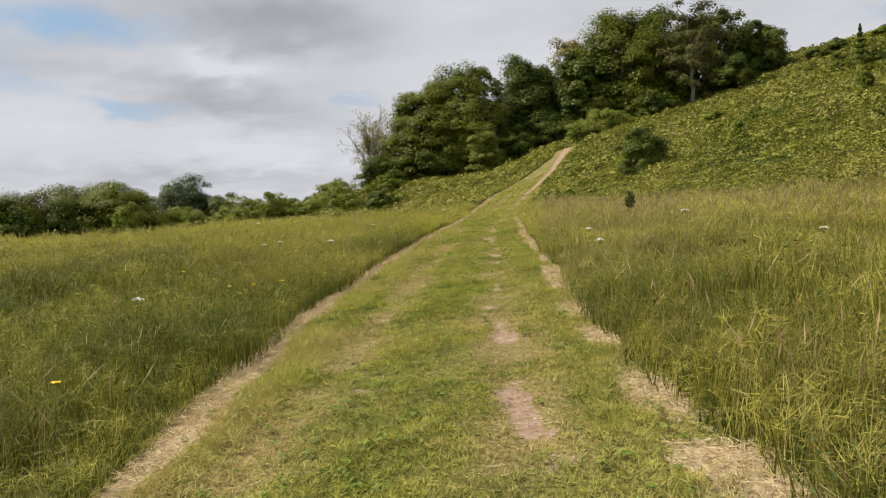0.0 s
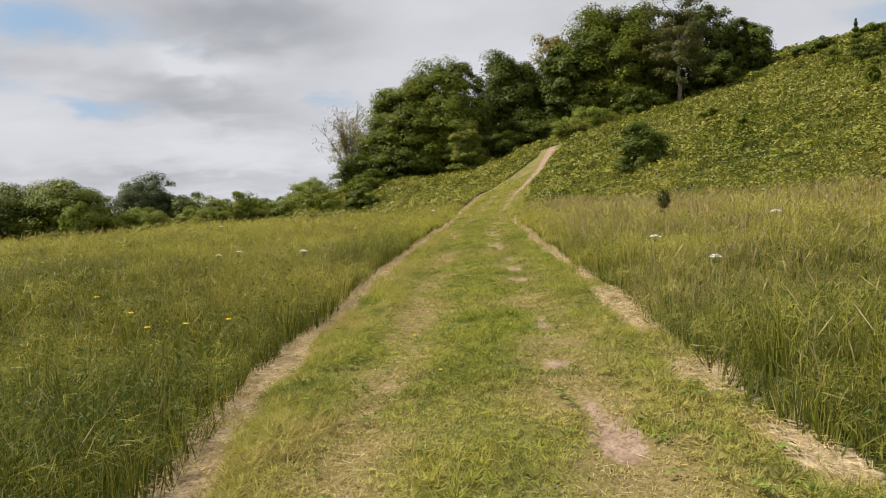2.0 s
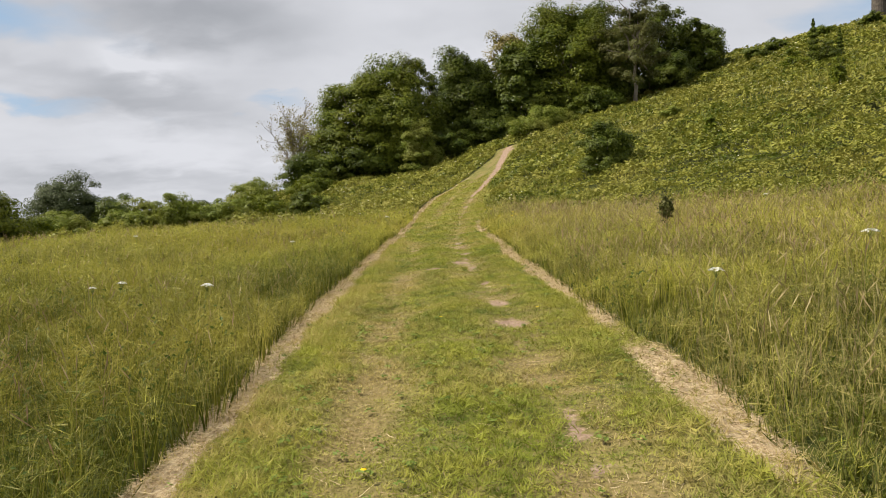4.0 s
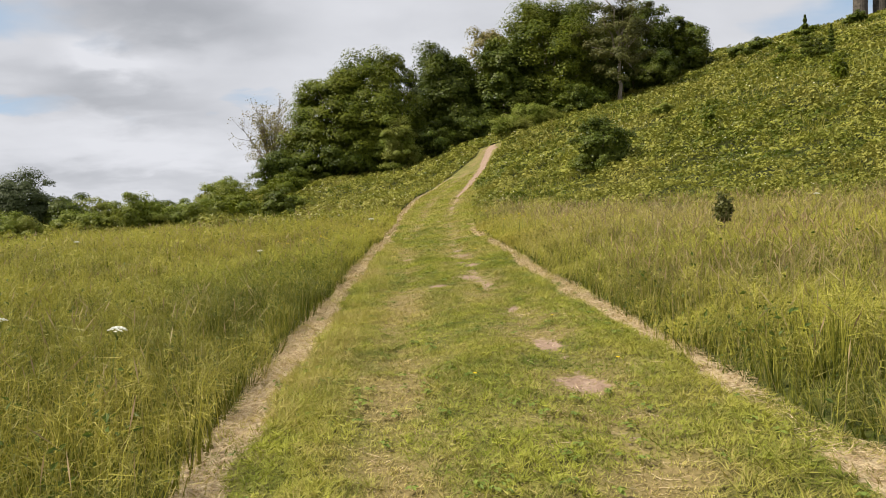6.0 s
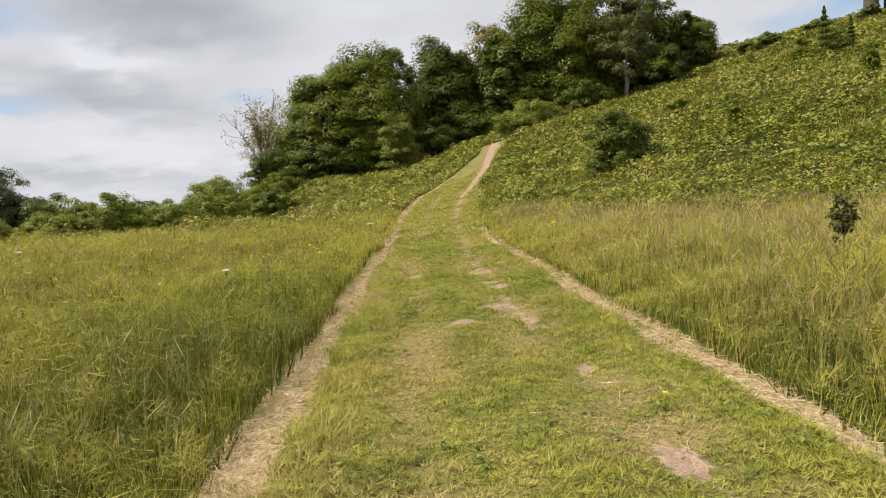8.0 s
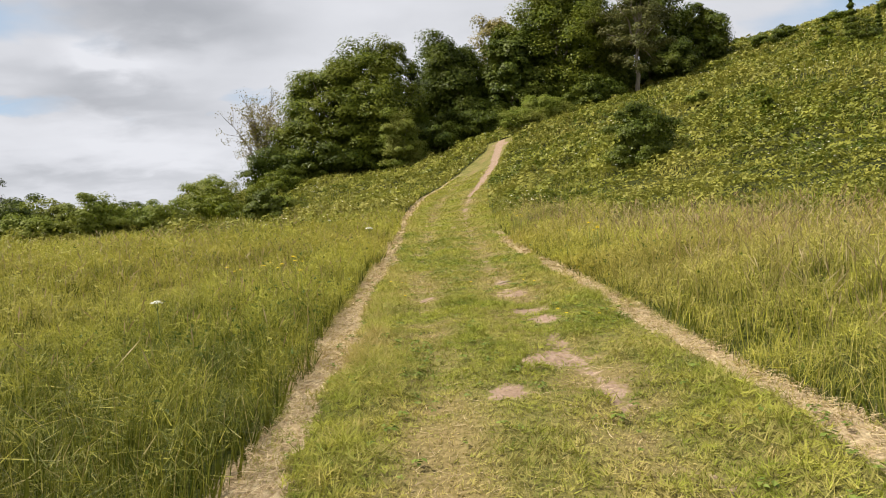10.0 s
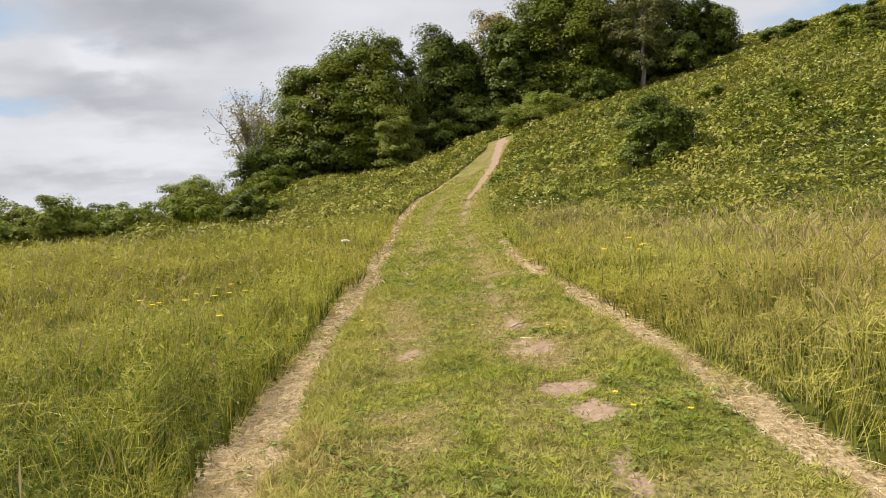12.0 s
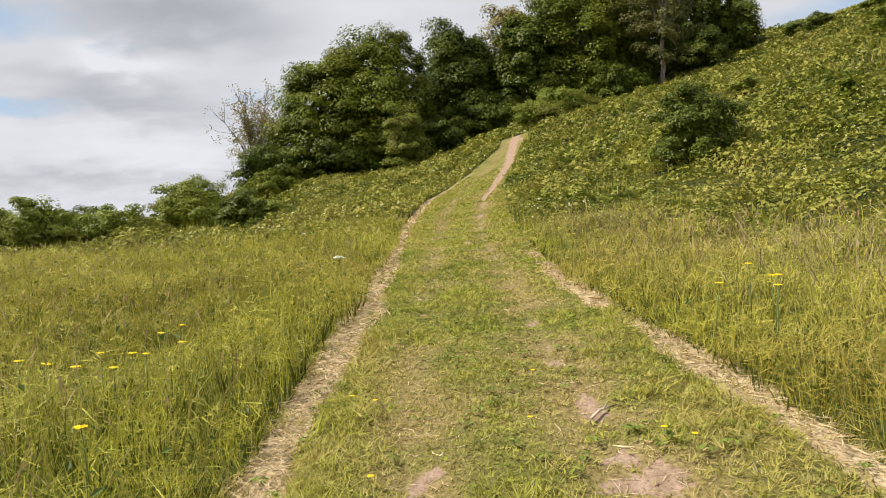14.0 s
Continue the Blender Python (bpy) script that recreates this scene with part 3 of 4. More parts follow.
def build_turf():
    rng = np.random.default_rng(12)
    n = 2100000
    x, y = rng.uniform(-4.8, 2.0, n), 2.2 + 56 * rng.uniform(0, 1, n)
    keep = rng.uniform(0, 1, n) < (3.4 / (3.4 + np.maximum(y - 21, 0))) ** 1.2
    x, y = x[keep], y[keep]
    inside = in_path(x, y)
    keep = inside > 0
    x, y, inside = x[keep], y[keep], inside[keep]
    thin = np.clip((bare(x, y) * 1.15 + strawy(x, y) * 0.75 + worn(x, y) * 0.45) * (0.45 + 1.1 * patches(x, y, 0.12, 88)), 0, 1)
    keep = rng.uniform(0, 1, len(x)) > thin * 0.96
    x, y = x[keep], y[keep]
    n = len(x)
    d, away, value = cells(x, y, 0.10, 181)
    trodden, raked = worn(x, y), strawy(x, y)
    tuft = smooth(0.25, 0.8, ramble(x, y, 0.5, 81))
    left_side = smooth(-0.4, -0.9, x - 0.5 * (left_edge(y) + right_edge(y)))
    uncut = smooth(1.0, 0.5, in_path(x, y)) * smooth(0.33, 0.5, ramble(x, y, 1.2, 84)) * (0.35 + 0.65 * left_side)
    length = (0.022 + 0.035 * tuft + 0.03 * value * tuft + 0.06 * uncut * (1 - raked)) * rng.uniform(0.6, 1.4, n) * (1 - 0.45 * trodden)
    w = (0.0056 + 0.0014 * np.maximum(y - 21, 0)) * rng.uniform(0.6, 1.5, n)
    dry = np.clip(rng.uniform(-0.35, 0.4, n) + 0.55 * trodden + 0.5 * raked + 0.40 * uncut + 0.9 * (ramble(x, y, 1.1, 82) - 0.48) + 0.5 * (patches(x, y, 0.13, 85) - 0.5), 0, 1)
    kind = np.clip(0.48 + 0.5 * (value - 0.5) + 0.7 * (patches(x, y, 0.16, 86) - 0.5) + 0.9 * (ramble(x, y, 0.9, 87) - 0.5) + 0.4 * uncut + 0.08 * smooth(12, 24, y) + 0.28 * smooth(26, 42, y), 0, 1)
    z = length * 0.3 + (0.004 + 0.03 * tuft * (0.4 + 0.6 * value)) * (1 - smooth(0.1, 0.8, d)) * (1 - 0.6 * trodden)
    v, t = thatch(np.stack((x, y, land(x, y) + z), 1), length * 1.25, w, 0.05, 1.15, rng, away)
    stuff("mown_grass", mesh_of("mown_grass", v, t, M_TURF, {"dry": np.repeat(dry, 3), "kind": np.repeat(kind, 3)}), "short mown green and yellowing grass on the track", "grass")


def build_straw():
    rng = np.random.default_rng(13)
    n = 900000
    x, y = rng.uniform(-5, 2, n), 2.2 + 46 * rng.uniform(0, 1, n)
    keep = rng.uniform(0, 1, n) < (3.4 / (3.4 + np.maximum(y - 21, 0))) ** 1.2
    x, y = x[keep], y[keep]
    n = len(x)
    k = strawy(x, y)
    keep = rng.uniform(0, 1, n) < np.clip(k * 1.0 + 0.15 * worn(x, y) * patches(x, y, 0.3, 54) + 0.03 * patches(x, y, 0.5, 55) * (in_path(x, y) > 0), 0, 1)
    x, y, k = x[keep], y[keep], k[keep]
    n = len(x)
    p = np.stack((x, y, land(x, y) + rng.uniform(0.004, 0.05, n) * (0.25 + k)), 1)
    a, tilt = rng.uniform(0, 2 * np.pi, n), rng.normal(0, 0.22, n)
    length = rng.uniform(0.05, 0.2, n)
    d = np.stack((np.cos(a), np.sin(a), tilt), 1) * length[:, None] * 0.5
    s = np.stack((-np.sin(a), np.cos(a), rng.normal(0, 0.5, n)), 1) * ((0.0013 + 0.00045 * np.maximum(y - 21, 0)) * rng.uniform(0.7, 1.5, n))[:, None]
    bend = np.stack((-np.sin(a), np.cos(a), np.zeros(n)), 1) * (length * rng.normal(0, 0.12, n))[:, None]
    v = np.stack((p - d, p + bend - s, p + bend + s, p + d), 1).reshape(-1, 3)
    i = (np.arange(n) * 4)[:, None, None]
    t = (np.array(((0, 2, 1), (1, 2, 3)))[None] + i).reshape(-1, 3)
    stuff("cut_straw", mesh_of("cut_straw", v, t, M_STRAW), "dry pale straw cuttings raked along the track's borders", "straw")


def build_turf_weeds():
    """Flat rosettes of broad leaves in the mown grass."""
    rng = np.random.default_rng(16)
    n = 3600
    x, y = rng.uniform(-4.5, 1.5, n), rng.uniform(2.4, 34, n)
    keep = (in_path(x, y) > 0.15) & (bare(x, y) < 0.4) & (rng.uniform(0, 1, n) < 0.15 + smooth(0.42, 0.62, ramble(x, y, 1.0, 95)))
    x, y = x[keep], y[keep]
    k, n = 7, len(x)
    a = rng.uniform(0, 2 * np.pi, (n, 1)) + np.arange(k) * 0.9 + rng.normal(0, 0.25, (n, k))
    r = rng.uniform(0.012, 0.035, (n, 1)) * rng.uniform(0.6, 1.2, (n, k))
    c = np.stack((x[:, None] + r * np.cos(a), y[:, None] + r * np.sin(a), land(x, y)[:, None] + 0.03 + rng.uniform(0, 0.03, (n, k))), 2).reshape(-1, 3)
    nrm = np.stack((np.cos(a) * 0.4, np.sin(a) * 0.4, np.ones((n, k))), 2).reshape(-1, 3)
    v, t = leaves(c, nrm, (r * 1.2).ravel() + 0.012, rng, 0.6)
    stuff("turf_weeds", mesh_of("turf_weeds", v, t, M_ROSETTE), "low rosettes of broad green leaves in the mown track", "weeds")


def build_outfield():
    """The same meadow further out on both sides and behind."""
    rng = np.random.default_rng(15)
    n = 70000
    x, y = rng.uniform(-75, 60, n), rng.uniform(-40, 45, n)
    keep = ((x < left_view(y) + 1) | (x > right_view(y) - 1) | (y < 1.5)) & (in_path(x, y) < 0.0)
    x, y = x[keep], y[keep]
    n = len(x)
    h = rng.uniform(0.2, 0.5, n)
    v, t = slivers(np.stack((x, y, land(x, y)), 1), h, rng.uniform(0.03, 0.09, n), h * rng.uniform(0.1, 1.2, n), rng)
    kind = np.clip(rng.normal(0.5, 0.25, n), 0, 1)
    stuff("outlying_grass", mesh_of("outlying_grass", v, t, M_MEADOW, {"kind": np.repeat(kind, 3), "dry": np.zeros(3 * n)}), "tall olive green grass of the surrounding field", "grass")


build_meadow()
build_outfield()
build_turf()
build_turf_weeds()
build_straw()


# ---- brambles and bracken on the slopes ----
def build_brambles():
    rng = np.random.default_rng(14)
    n = 3000000
    x, y = rng.uniform(-48, 66, n), rng.uniform(20, 118, n)
    D = np.hypot(x + 2, y - 16)
    keep = rng.uniform(0, 1, n) < np.minimum(1, (20 / D) ** 1.5)
    x, y, D = x[keep], y[keep], D[keep]
    keep = (x > left_view(y)) & (x < right_view(y) + 4) & (in_path(x, y) < -0.05) & (y > border(x) + (ramble(x, y, 4, 61) - 0.5) * 15 - 1.5)
    x, y, D = x[keep], y[keep], D[keep]
    n = len(x)
    d, away, value = cells(x, y, 1.15, 191)
    d2, away2, value2 = cells(x, y, 0.42, 195)
    mound = smooth(0.30, 0.68, ramble(x, y, 3.4, 91))
    keep = rng.uniform(0, 1, n) < 0.45 + 0.55 * mound
    x, y, D, d, away, value, d2, away2, value2, mound = (q[keep] for q in (x, y, D, d, away, value, d2, away2, value2, mound))
    n = len(x)
    dome, dome2 = 1 - smooth(0.1, 0.85, d), 1 - smooth(0.1, 0.8, d2)
    top = 0.06 + (0.10 + 0.80 * mound * (0.35 + 0.85 * value)) * (0.25 + 0.75 * dome) * (0.55 + 0.45 * dome2) * (0.5 + 0.5 * smooth(0, 1.5, -in_path(x, y)))
    h = top * (1 - np.abs(rng.normal(0, 0.22, n))).clip(0.05, 1)
    size = (0.048 + 0.0026 * D) * rng.uniform(0.6, 1.5, n)
    out = np.stack((np.cos(away) * d * 1.1 + np.cos(away2) * d2 * 0.9, np.sin(away) * d * 1.1 + np.sin(away2) * d2 * 0.9, np.full(n, 0.75)), 1)
    normal = out + rng.normal(0, 0.32, (n, 3))
    p = np.stack((x, y, land(x, y) + h), 1)
    shade = np.clip(np.where(x < -1, 0.68, 0.52) + 0.7 * (value2 - 0.5) + 0.6 * (value - 0.5) + 0.5 * (patches(x, y, 5, 94) - 0.5) + rng.normal(0, 0.18, n), 0, 1)
    close = D < 24
    v, t = leaves(p[close], normal[close], size[close] * 1.15, rng, 0.62)
    v2, t2 = leaflets(p[~close], normal[~close], size[~close] * 1.15, rng)
    stuff("bramble_thicket", mesh_of("bramble_thicket", np.concatenate((v, v2)), np.concatenate((t, t2 + len(v))), M_BRAMBLE,
                                     {"kind": np.concatenate((np.repeat(shade[close], 4), np.repeat(shade[~close], 3))), "dry": np.zeros(len(v) + len(v2))}), "low yellow-green brambles and bracken covering the slope", "brambles")
    keep = (rng.uniform(0, 1, n) < (0.16 * smooth(0.48, 0.66, ramble(x, y, 5, 92)) * smooth(0.3, 0.7, value2) + 0.006) * np.where(x < -3, 0.35, 1.0)) & (h > top * 0.8)
    q = p[keep] + np.array((0, 0, 0.05))
    v, t = leaves(q, np.stack((rng.normal(0, 0.3, len(q)), rng.normal(-0.4, 0.3, len(q)), np.ones(len(q))), 1), size[keep] * 0.5, rng, 0.9)
    stuff("bramble_flowers", mesh_of("bramble_flowers", v, t, M_CREAM), "small cream flowers scattered over the brambles", "flowers")
    # rank grass between the brambles
    n = 300000
    x, y = rng.uniform(-40, 60, n), rng.uniform(22, 105, n)
    D = np.hypot(x + 2, y - 16)
    keep = (rng.uniform(0, 1, n) < np.minimum(1, (18 / D) ** 1.4)) & (x > left_view(y)) & (x < right_view(y) + 4) & (in_path(x, y) < -0.02)
    keep &= (y > border(x) - 2) & ((ramble(x, y, 2.6, 91) < 0.5) | (in_path(x, y) > -0.8))
    x, y, D = x[keep], y[keep], D[keep]
    n = len(x)
    h = rng.uniform(0.25, 0.7, n)
    v, t = blades(np.stack((x, y, land(x, y)), 1), h, 0.005 + 0.0008 * D, h * rng.uniform(0.1, 0.8, n), rng)
    stuff("rank_grass", mesh_of("rank_grass", v, t, M_MEADOW, {"kind": np.repeat(rng.uniform(0.2, 0.75, n), 5), "dry": np.repeat(np.clip(rng.uniform(-0.5, 0.5, n), 0, 1), 5)}), "rank yellowish grass growing between the brambles", "grass")


build_brambles()


# ---- trees and shrubs ----
def crown_mesh(rng, rx, ry, rz, centre, clumps, per, leaf, mat, hollow=0.5, droop=0.0, clump_size=0.28, ragged=0.25, core=14):
    """A crown of leaf clumps set in an uneven ellipsoid shell."""
    per, leaf = int(per * 2.1), leaf * 0.72
    d = rng.normal(size=(clumps, 3))
    d /= np.linalg.norm(d, axis=1)[:, None]
    d[:, 2] = np.where(d[:, 2] < -0.85, -d[:, 2], d[:, 2])
    lump = 1 + ragged * (np.sin(d[:, 0] * 3.1 + rng.uniform(0, 6)) * np.cos(d[:, 1] * 2.7 + rng.uniform(0, 6)) + 0.6 * np.sin(d[:, 2] * 5 + d[:, 0] * 4))
    r = rng.uniform(hollow, 1.0, clumps) ** 0.4 * lump
    mid = d * r[:, None] * np.array((rx, ry, rz))
    cs = clump_size * (rx + ry + rz) / 3 * rng.uniform(0.55, 1.3, clumps)
    e = rng.normal(size=(clumps, per, 3))
    e /= np.linalg.norm(e, axis=2)[:, :, None]
    e[:, :, 2] = np.where(e[:, :, 2] < -0.3, -e[:, :, 2], e[:, :, 2])
    q = mid[:, None] + e * cs[:, None, None] * (rng.uniform(0.1, 1.0, (clumps, per, 1)) ** 0.45) * np.array((1, 1, 0.75))
    size = np.percentile(np.abs(q.reshape(-1, 3)), 99.3, axis=0)
    fit = np.array((rx, ry, rz)) / np.maximum(size, 0.01)
    q, mid = q * fit, mid * fit
    q[:, :, 2] -= droop * np.linalg.norm(q[:, :, :2], axis=2)
    nrm = e * 1.0 + d[:, None] * 0.5 + rng.normal(0, 0.38, e.shape) + np.array((0, 0, 0.35))
    q, nrm = q.reshape(-1, 3) + np.array(centre), nrm.reshape(-1, 3)
    size = leaf * rng.uniform(0.6, 1.4, len(q))
    # the inner foliage that closes the crown
    n_in = int(clumps * core)
    f = rng.normal(size=(n_in, 3))
    f *= (rng.uniform(0, 1, n_in) ** (1 / 3) / np.linalg.norm(f, axis=1))[:, None]
    q = np.concatenate((q, f * 0.72 * np.array((rx, ry, rz)) + np.array(centre)))
    nrm, size = np.concatenate((nrm, rng.normal(size=(n_in, 3)) + f)), np.concatenate((size, np.full(n_in, leaf * 2.2)))
    keep = q[:, 2] > 0.05
    q, nrm, size = q[keep], nrm[keep], size[keep]
    v, t = leaflets(q, nrm, size, rng)
    return mesh_of("crown", v, t, mat), mid + np.array(centre)


def limbs(parent, rng, foot, goals, base_r, mat, fork, lean=(0, 0), name="limb", trunk=True):
    """A tapered trunk that forks at the given height, and a limb to each goal."""
    top = Vector((foot[0] + lean[0], foot[1] + lean[1], fork))
    if trunk:
        bm = bmesh.new()
        pts = [Vector(foot).lerp(top, k / 5) + Vector((rng.normal(0, base_r * 0.35), rng.normal(0, base_r * 0.35), 0)) * (0 < k < 5) for k in range(6)]
        tube(bm, [tuple(p) for p in pts], [base_r * (1.35 - 0.3 * min(k, 1) - 0.09 * k) for k in range(6)], 9)
        part("trunk", bm, mat, parent)
    for g in goals:
        bm = bmesh.new()
        a, g = (top if trunk else Vector(foot) + Vector((rng.normal(0, 0.15), rng.normal(0, 0.15), 0))), Vector(g)
        pts = [a.lerp(g, k / 5) + Vector((rng.normal(0, 0.06), rng.normal(0, 0.06), math.sin(k / 5 * math.pi) * 0.1)) * (g - a).length * 0.6 * (0 < k < 5) for k in range(6)]
        tube(bm, [tuple(p) for p in pts], [base_r * 0.55 * (1 - 0.17 * k) for k in range(6)], 6)
        part(name, bm, mat, parent)


def tree(seed, x, y, high, rx, rz, label, mat, clumps=150, per=110, leaf=0.32, ry=None, fork=0.3, trunk_r=0.28, bark=None, hollow=0.5, clump_size=0.28, n_limbs=7, lift=None, ragged=0.25, sunk=0.15):
    """A broadleaved tree: trunk, limbs and crown, its height measured from the ground."""
    rng = np.random.default_rng(seed)
    z = float(land(x, y)) - sunk
    ob = thing("tree", x, y, z, label, "tree", "trees of the wood")
    cz = high - rz if lift is None else lift
    me, mids = crown_mesh(rng, rx, ry or rx, rz, (0, 0, cz), clumps, per, leaf, mat, hollow, 0.0, clump_size, ragged, 14 if hollow > 0.25 else 0)
    goals = mids[rng.choice(len(mids), n_limbs, replace=False)]
    limbs(ob, rng, (0, 0, 0), goals, trunk_r, bark or M_BARK, high * fork)
    part("crown", me, mat, ob)
    return ob


def shrub(seed, x, y, high, rx, label, mat, clumps=45, per=90, leaf=0.2, ry=None, name="shrub", category="shrub", group="", n_stems=6, hollow=0.35, ragged=0.3, clump_size=0.34, bark=None):
    """A shrub leafed down to the ground, on several stems."""
    rng = np.random.default_rng(seed)
    per, leaf = int(per * 1.4), leaf * 0.72
    ob = thing(name, x, y, float(land(x, y)) - 0.08, label, category, group)
    rz = high * 0.62
    me, mids = crown_mesh(rng, rx, ry or rx, rz, (0, 0, high - rz * 0.95), clumps, per, leaf, mat, hollow, 0.0, clump_size, ragged, 26)
    limbs(ob, rng, (0, 0, 0), 0.9 * mids[rng.choice(len(mids), n_stems, replace=False)], 0.08, bark or M_BARK, 0.4, name="stem", trunk=False)
    part("crown", me, mat, ob)
    return ob


DARK_TREE = "dark green broadleaved tree at the edge of the wood"
tree(101, -13.6, 80, 10.7, 6.0, 8.0, "large rounded mid-green broadleaved tree leafed to the ground", M_LEAF_MID, 260, 190, 0.26, 5.2, 0.25, 0.35, ragged=0.08, clump_size=0.24)
tree(102, -9.4, 81.0, 12.0, 5.1, 8.8, "tall domed green broadleaved tree with a dense crown", M_LEAF_MID, 210, 160, 0.27, ragged=0.12, clump_size=0.25)
tree(103, -6.5, 90, 10.8, 2.3, 4.4, "thin pale green tree with bare twigs showing", M_LEAF_GREY, 60, 70, 0.3, None, 0.45, 0.16, None, 0.2, 0.25, 12)
tree(104, -1.6, 86, 11.0, 4.4, 7.4, DARK_TREE, M_LEAF_DARK, 190, 160, 0.27)
tree(105, -1.5, 93, 11.6, 5.2, 8.0, DARK_TREE, M_LEAF_DARK, 120, 110, 0.36)
tree(106, 4.4, 94, 12.6, 4.4, 8.2, "dark tree with a brownish top among its neighbours", M_LEAF_BROWN, 110, 100, 0.34)
tree(107, 10.2, 88, 13.6, 7.4, 9.0, "tall spreading dark green tree beside the slope", M_LEAF_MID, 280, 170, 0.28, 5.5, 0.25, 0.35, ragged=0.10, clump_size=0.26)
tree(108, 4.6, 85, 10.6, 4.2, 7.0, DARK_TREE, M_LEAF_DARK, 120, 110, 0.34)
tree(109, 17.3, 83, 12.9, 4.4, 5.6, "sparse brownish tree with a pale bare trunk showing", M_LEAF_DULL, 95, 95, 0.26, None, 0.4, 0.24, None, 0.2, 0.25, 16, None, 0.35)
tree(110, 13.5, 92, 13.2, 6.0, 8.5, DARK_TREE, M_LEAF_DARK, 150, 110, 0.36)
tree(111, 21.5, 93, 11.0, 5.0, 7.0, DARK_TREE, M_LEAF_DARK, 110, 100, 0.36)
tree(112, 28.5, 95, 7.0, 4.2, 4.6, "small dark tree at the top of the wood", M_LEAF_DARK, 90, 100, 0.32)
tree(113, 26.0, 94, 7.8, 2.4, 2.8, "slim tree with a whitish leaning trunk and light leaves", M_LEAF_MID, 50, 60, 0.3, None, 0.5, 0.14, M_PALE_BARK, 0.2, 0.3, 8)


def twiggy_tree(seed, x, y, high, spread, label):
    """A thin tree of many spreading bare twigs, leafed sparsely in its middle."""
    rng = np.random.default_rng(seed)
    ob = thing("tree", x, y, float(land(x, y)) - 0.15, label, "tree", "trees of the wood")
    twigs, tips = bmesh.new(), []
    for k in range(16):
        a, e = rng.uniform(0, 2 * math.pi), rng.uniform(0.15, 1.0)
        goal = Vector((math.cos(a) * spread * e, math.sin(a) * spread * e, high * (1 - 0.45 * e * e) * rng.uniform(0.8, 1.0)))
        base = Vector((rng.normal(0, 0.3), rng.normal(0, 0.3), 0))
        pts = [base.lerp(goal, i / 6) + Vector((0, 0, math.sin(i / 6 * math.pi) * high * 0.08)) for i in range(7)]
        bm = bmesh.new()
        tube(bm, [tuple(p) for p in pts], [0.10 * (1 - 0.14 * i) for i in range(7)], 6)
        part("limb", bm, M_BARK, ob)
        for _ in range(15):
            f = pts[2].lerp(pts[6], rng.uniform(0, 1))
            d = (goal - base).normalized() + Vector(rng.normal(0, 0.5, 3)) + Vector((0, 0, 0.1))
            tip = f + d.normalized() * rng.uniform(0.8, 2.0)
            tube(twigs, [tuple(f), tuple(f.lerp(tip, 0.5) + Vector(rng.normal(0, 0.08, 3))), tuple(tip)], [0.028, 0.02, 0.008], 4)
            tips.append(tip)
    part("twig_spray", twigs, M_BARK, ob, "bare brown twigs")
    c = np.repeat(np.array([tuple(q) for q in tips]), 46, axis=0)
    c = c + rng.normal(0, 0.24, c.shape)
    keep = (c[:, 2] > 0.3) & (rng.uniform(0, 1, len(c)) < np.clip(1.3 - c[:, 2] / high + 0.3 * c[:, 0] / spread, 0.12, 1))
    v, t = leaflets(c[keep], rng.normal(size=(int(keep.sum()), 3)) + np.array((-0.3, 0, 0.6)), rng.uniform(0.09, 0.19, int(keep.sum())), rng)
    part("crown", mesh_of("crown", v, t, M_LEAF_BROWN), M_LEAF_BROWN, ob)


twiggy_tree(114, -20.6, 80, 9.0, 4.0, "half-bare brownish tree with thin spreading twigs")
shrub(121, -7.0, 76, 5.0, 2.6, "yellow-green rounded shrub in front of the wood", M_LEAF_OLIVE, 70, 100, 0.26)
shrub(122, -18.0, 75, 3.6, 3.6, "dark undergrowth shrub below the trees", M_LEAF_DARK, 60, 90, 0.28)
shrub(123, -12.5, 77, 3.0, 4.0, "dark undergrowth shrub below the trees", M_LEAF_DARK, 60, 90, 0.28)
shrub(124, -3.5, 79, 3.2, 3.0, "dark undergrowth shrub below the trees", M_LEAF_DARK, 50, 90, 0.28)
shrub(125, 7.0, 80, 2.6, 3.2, "light green shrub at the foot of the slope", M_LEAF_OLIVE, 50, 80, 0.24)
shrub(126, 4.6, 76, 1.9, 2.4, "light green shrub beside the track's end", M_LEAF_OLIVE, 40, 80, 0.22)
shrub(127, 13.0, 82, 3.0, 3.2, "dark undergrowth shrub below the trees", M_LEAF_DARK, 50, 90, 0.28)
shrub(128, 23.5, 90, 3.6, 3.4, "dark undergrowth shrub below the trees", M_LEAF_DARK, 50, 90, 0.3)
shrub(129, 0.5, 83, 4.0, 3.4, "dark undergrowth shrub below the trees", M_LEAF_DARK, 60, 90, 0.28)

HEDGE = "hedgerow shrubs"
shrub(131, -28.8, 32.5, 2.7, 2.6, "dark green hedgerow shrub behind the meadow", M_LEAF_DARK, 85, 100, 0.17, name="hedge_shrub", group=HEDGE)
shrub(132, -26.0, 34.5, 3.0, 2.8, "dark green hedgerow shrub behind the meadow", M_LEAF_DARK, 90, 110, 0.17, name="hedge_shrub", group=HEDGE)
shrub(133, -23.2, 34.5, 3.0, 2.3, "dense green hedgerow shrub with pale flowers", M_LEAF_MID, 85, 110, 0.17, name="hedge_shrub", group=HEDGE)
shrub(134, -21.3, 31.8, 2.0, 1.1, "small yellow-green bush in front of the hedge", M_LEAF_OLIVE, 30, 80, 0.14, name="hedge_shrub", group=HEDGE)
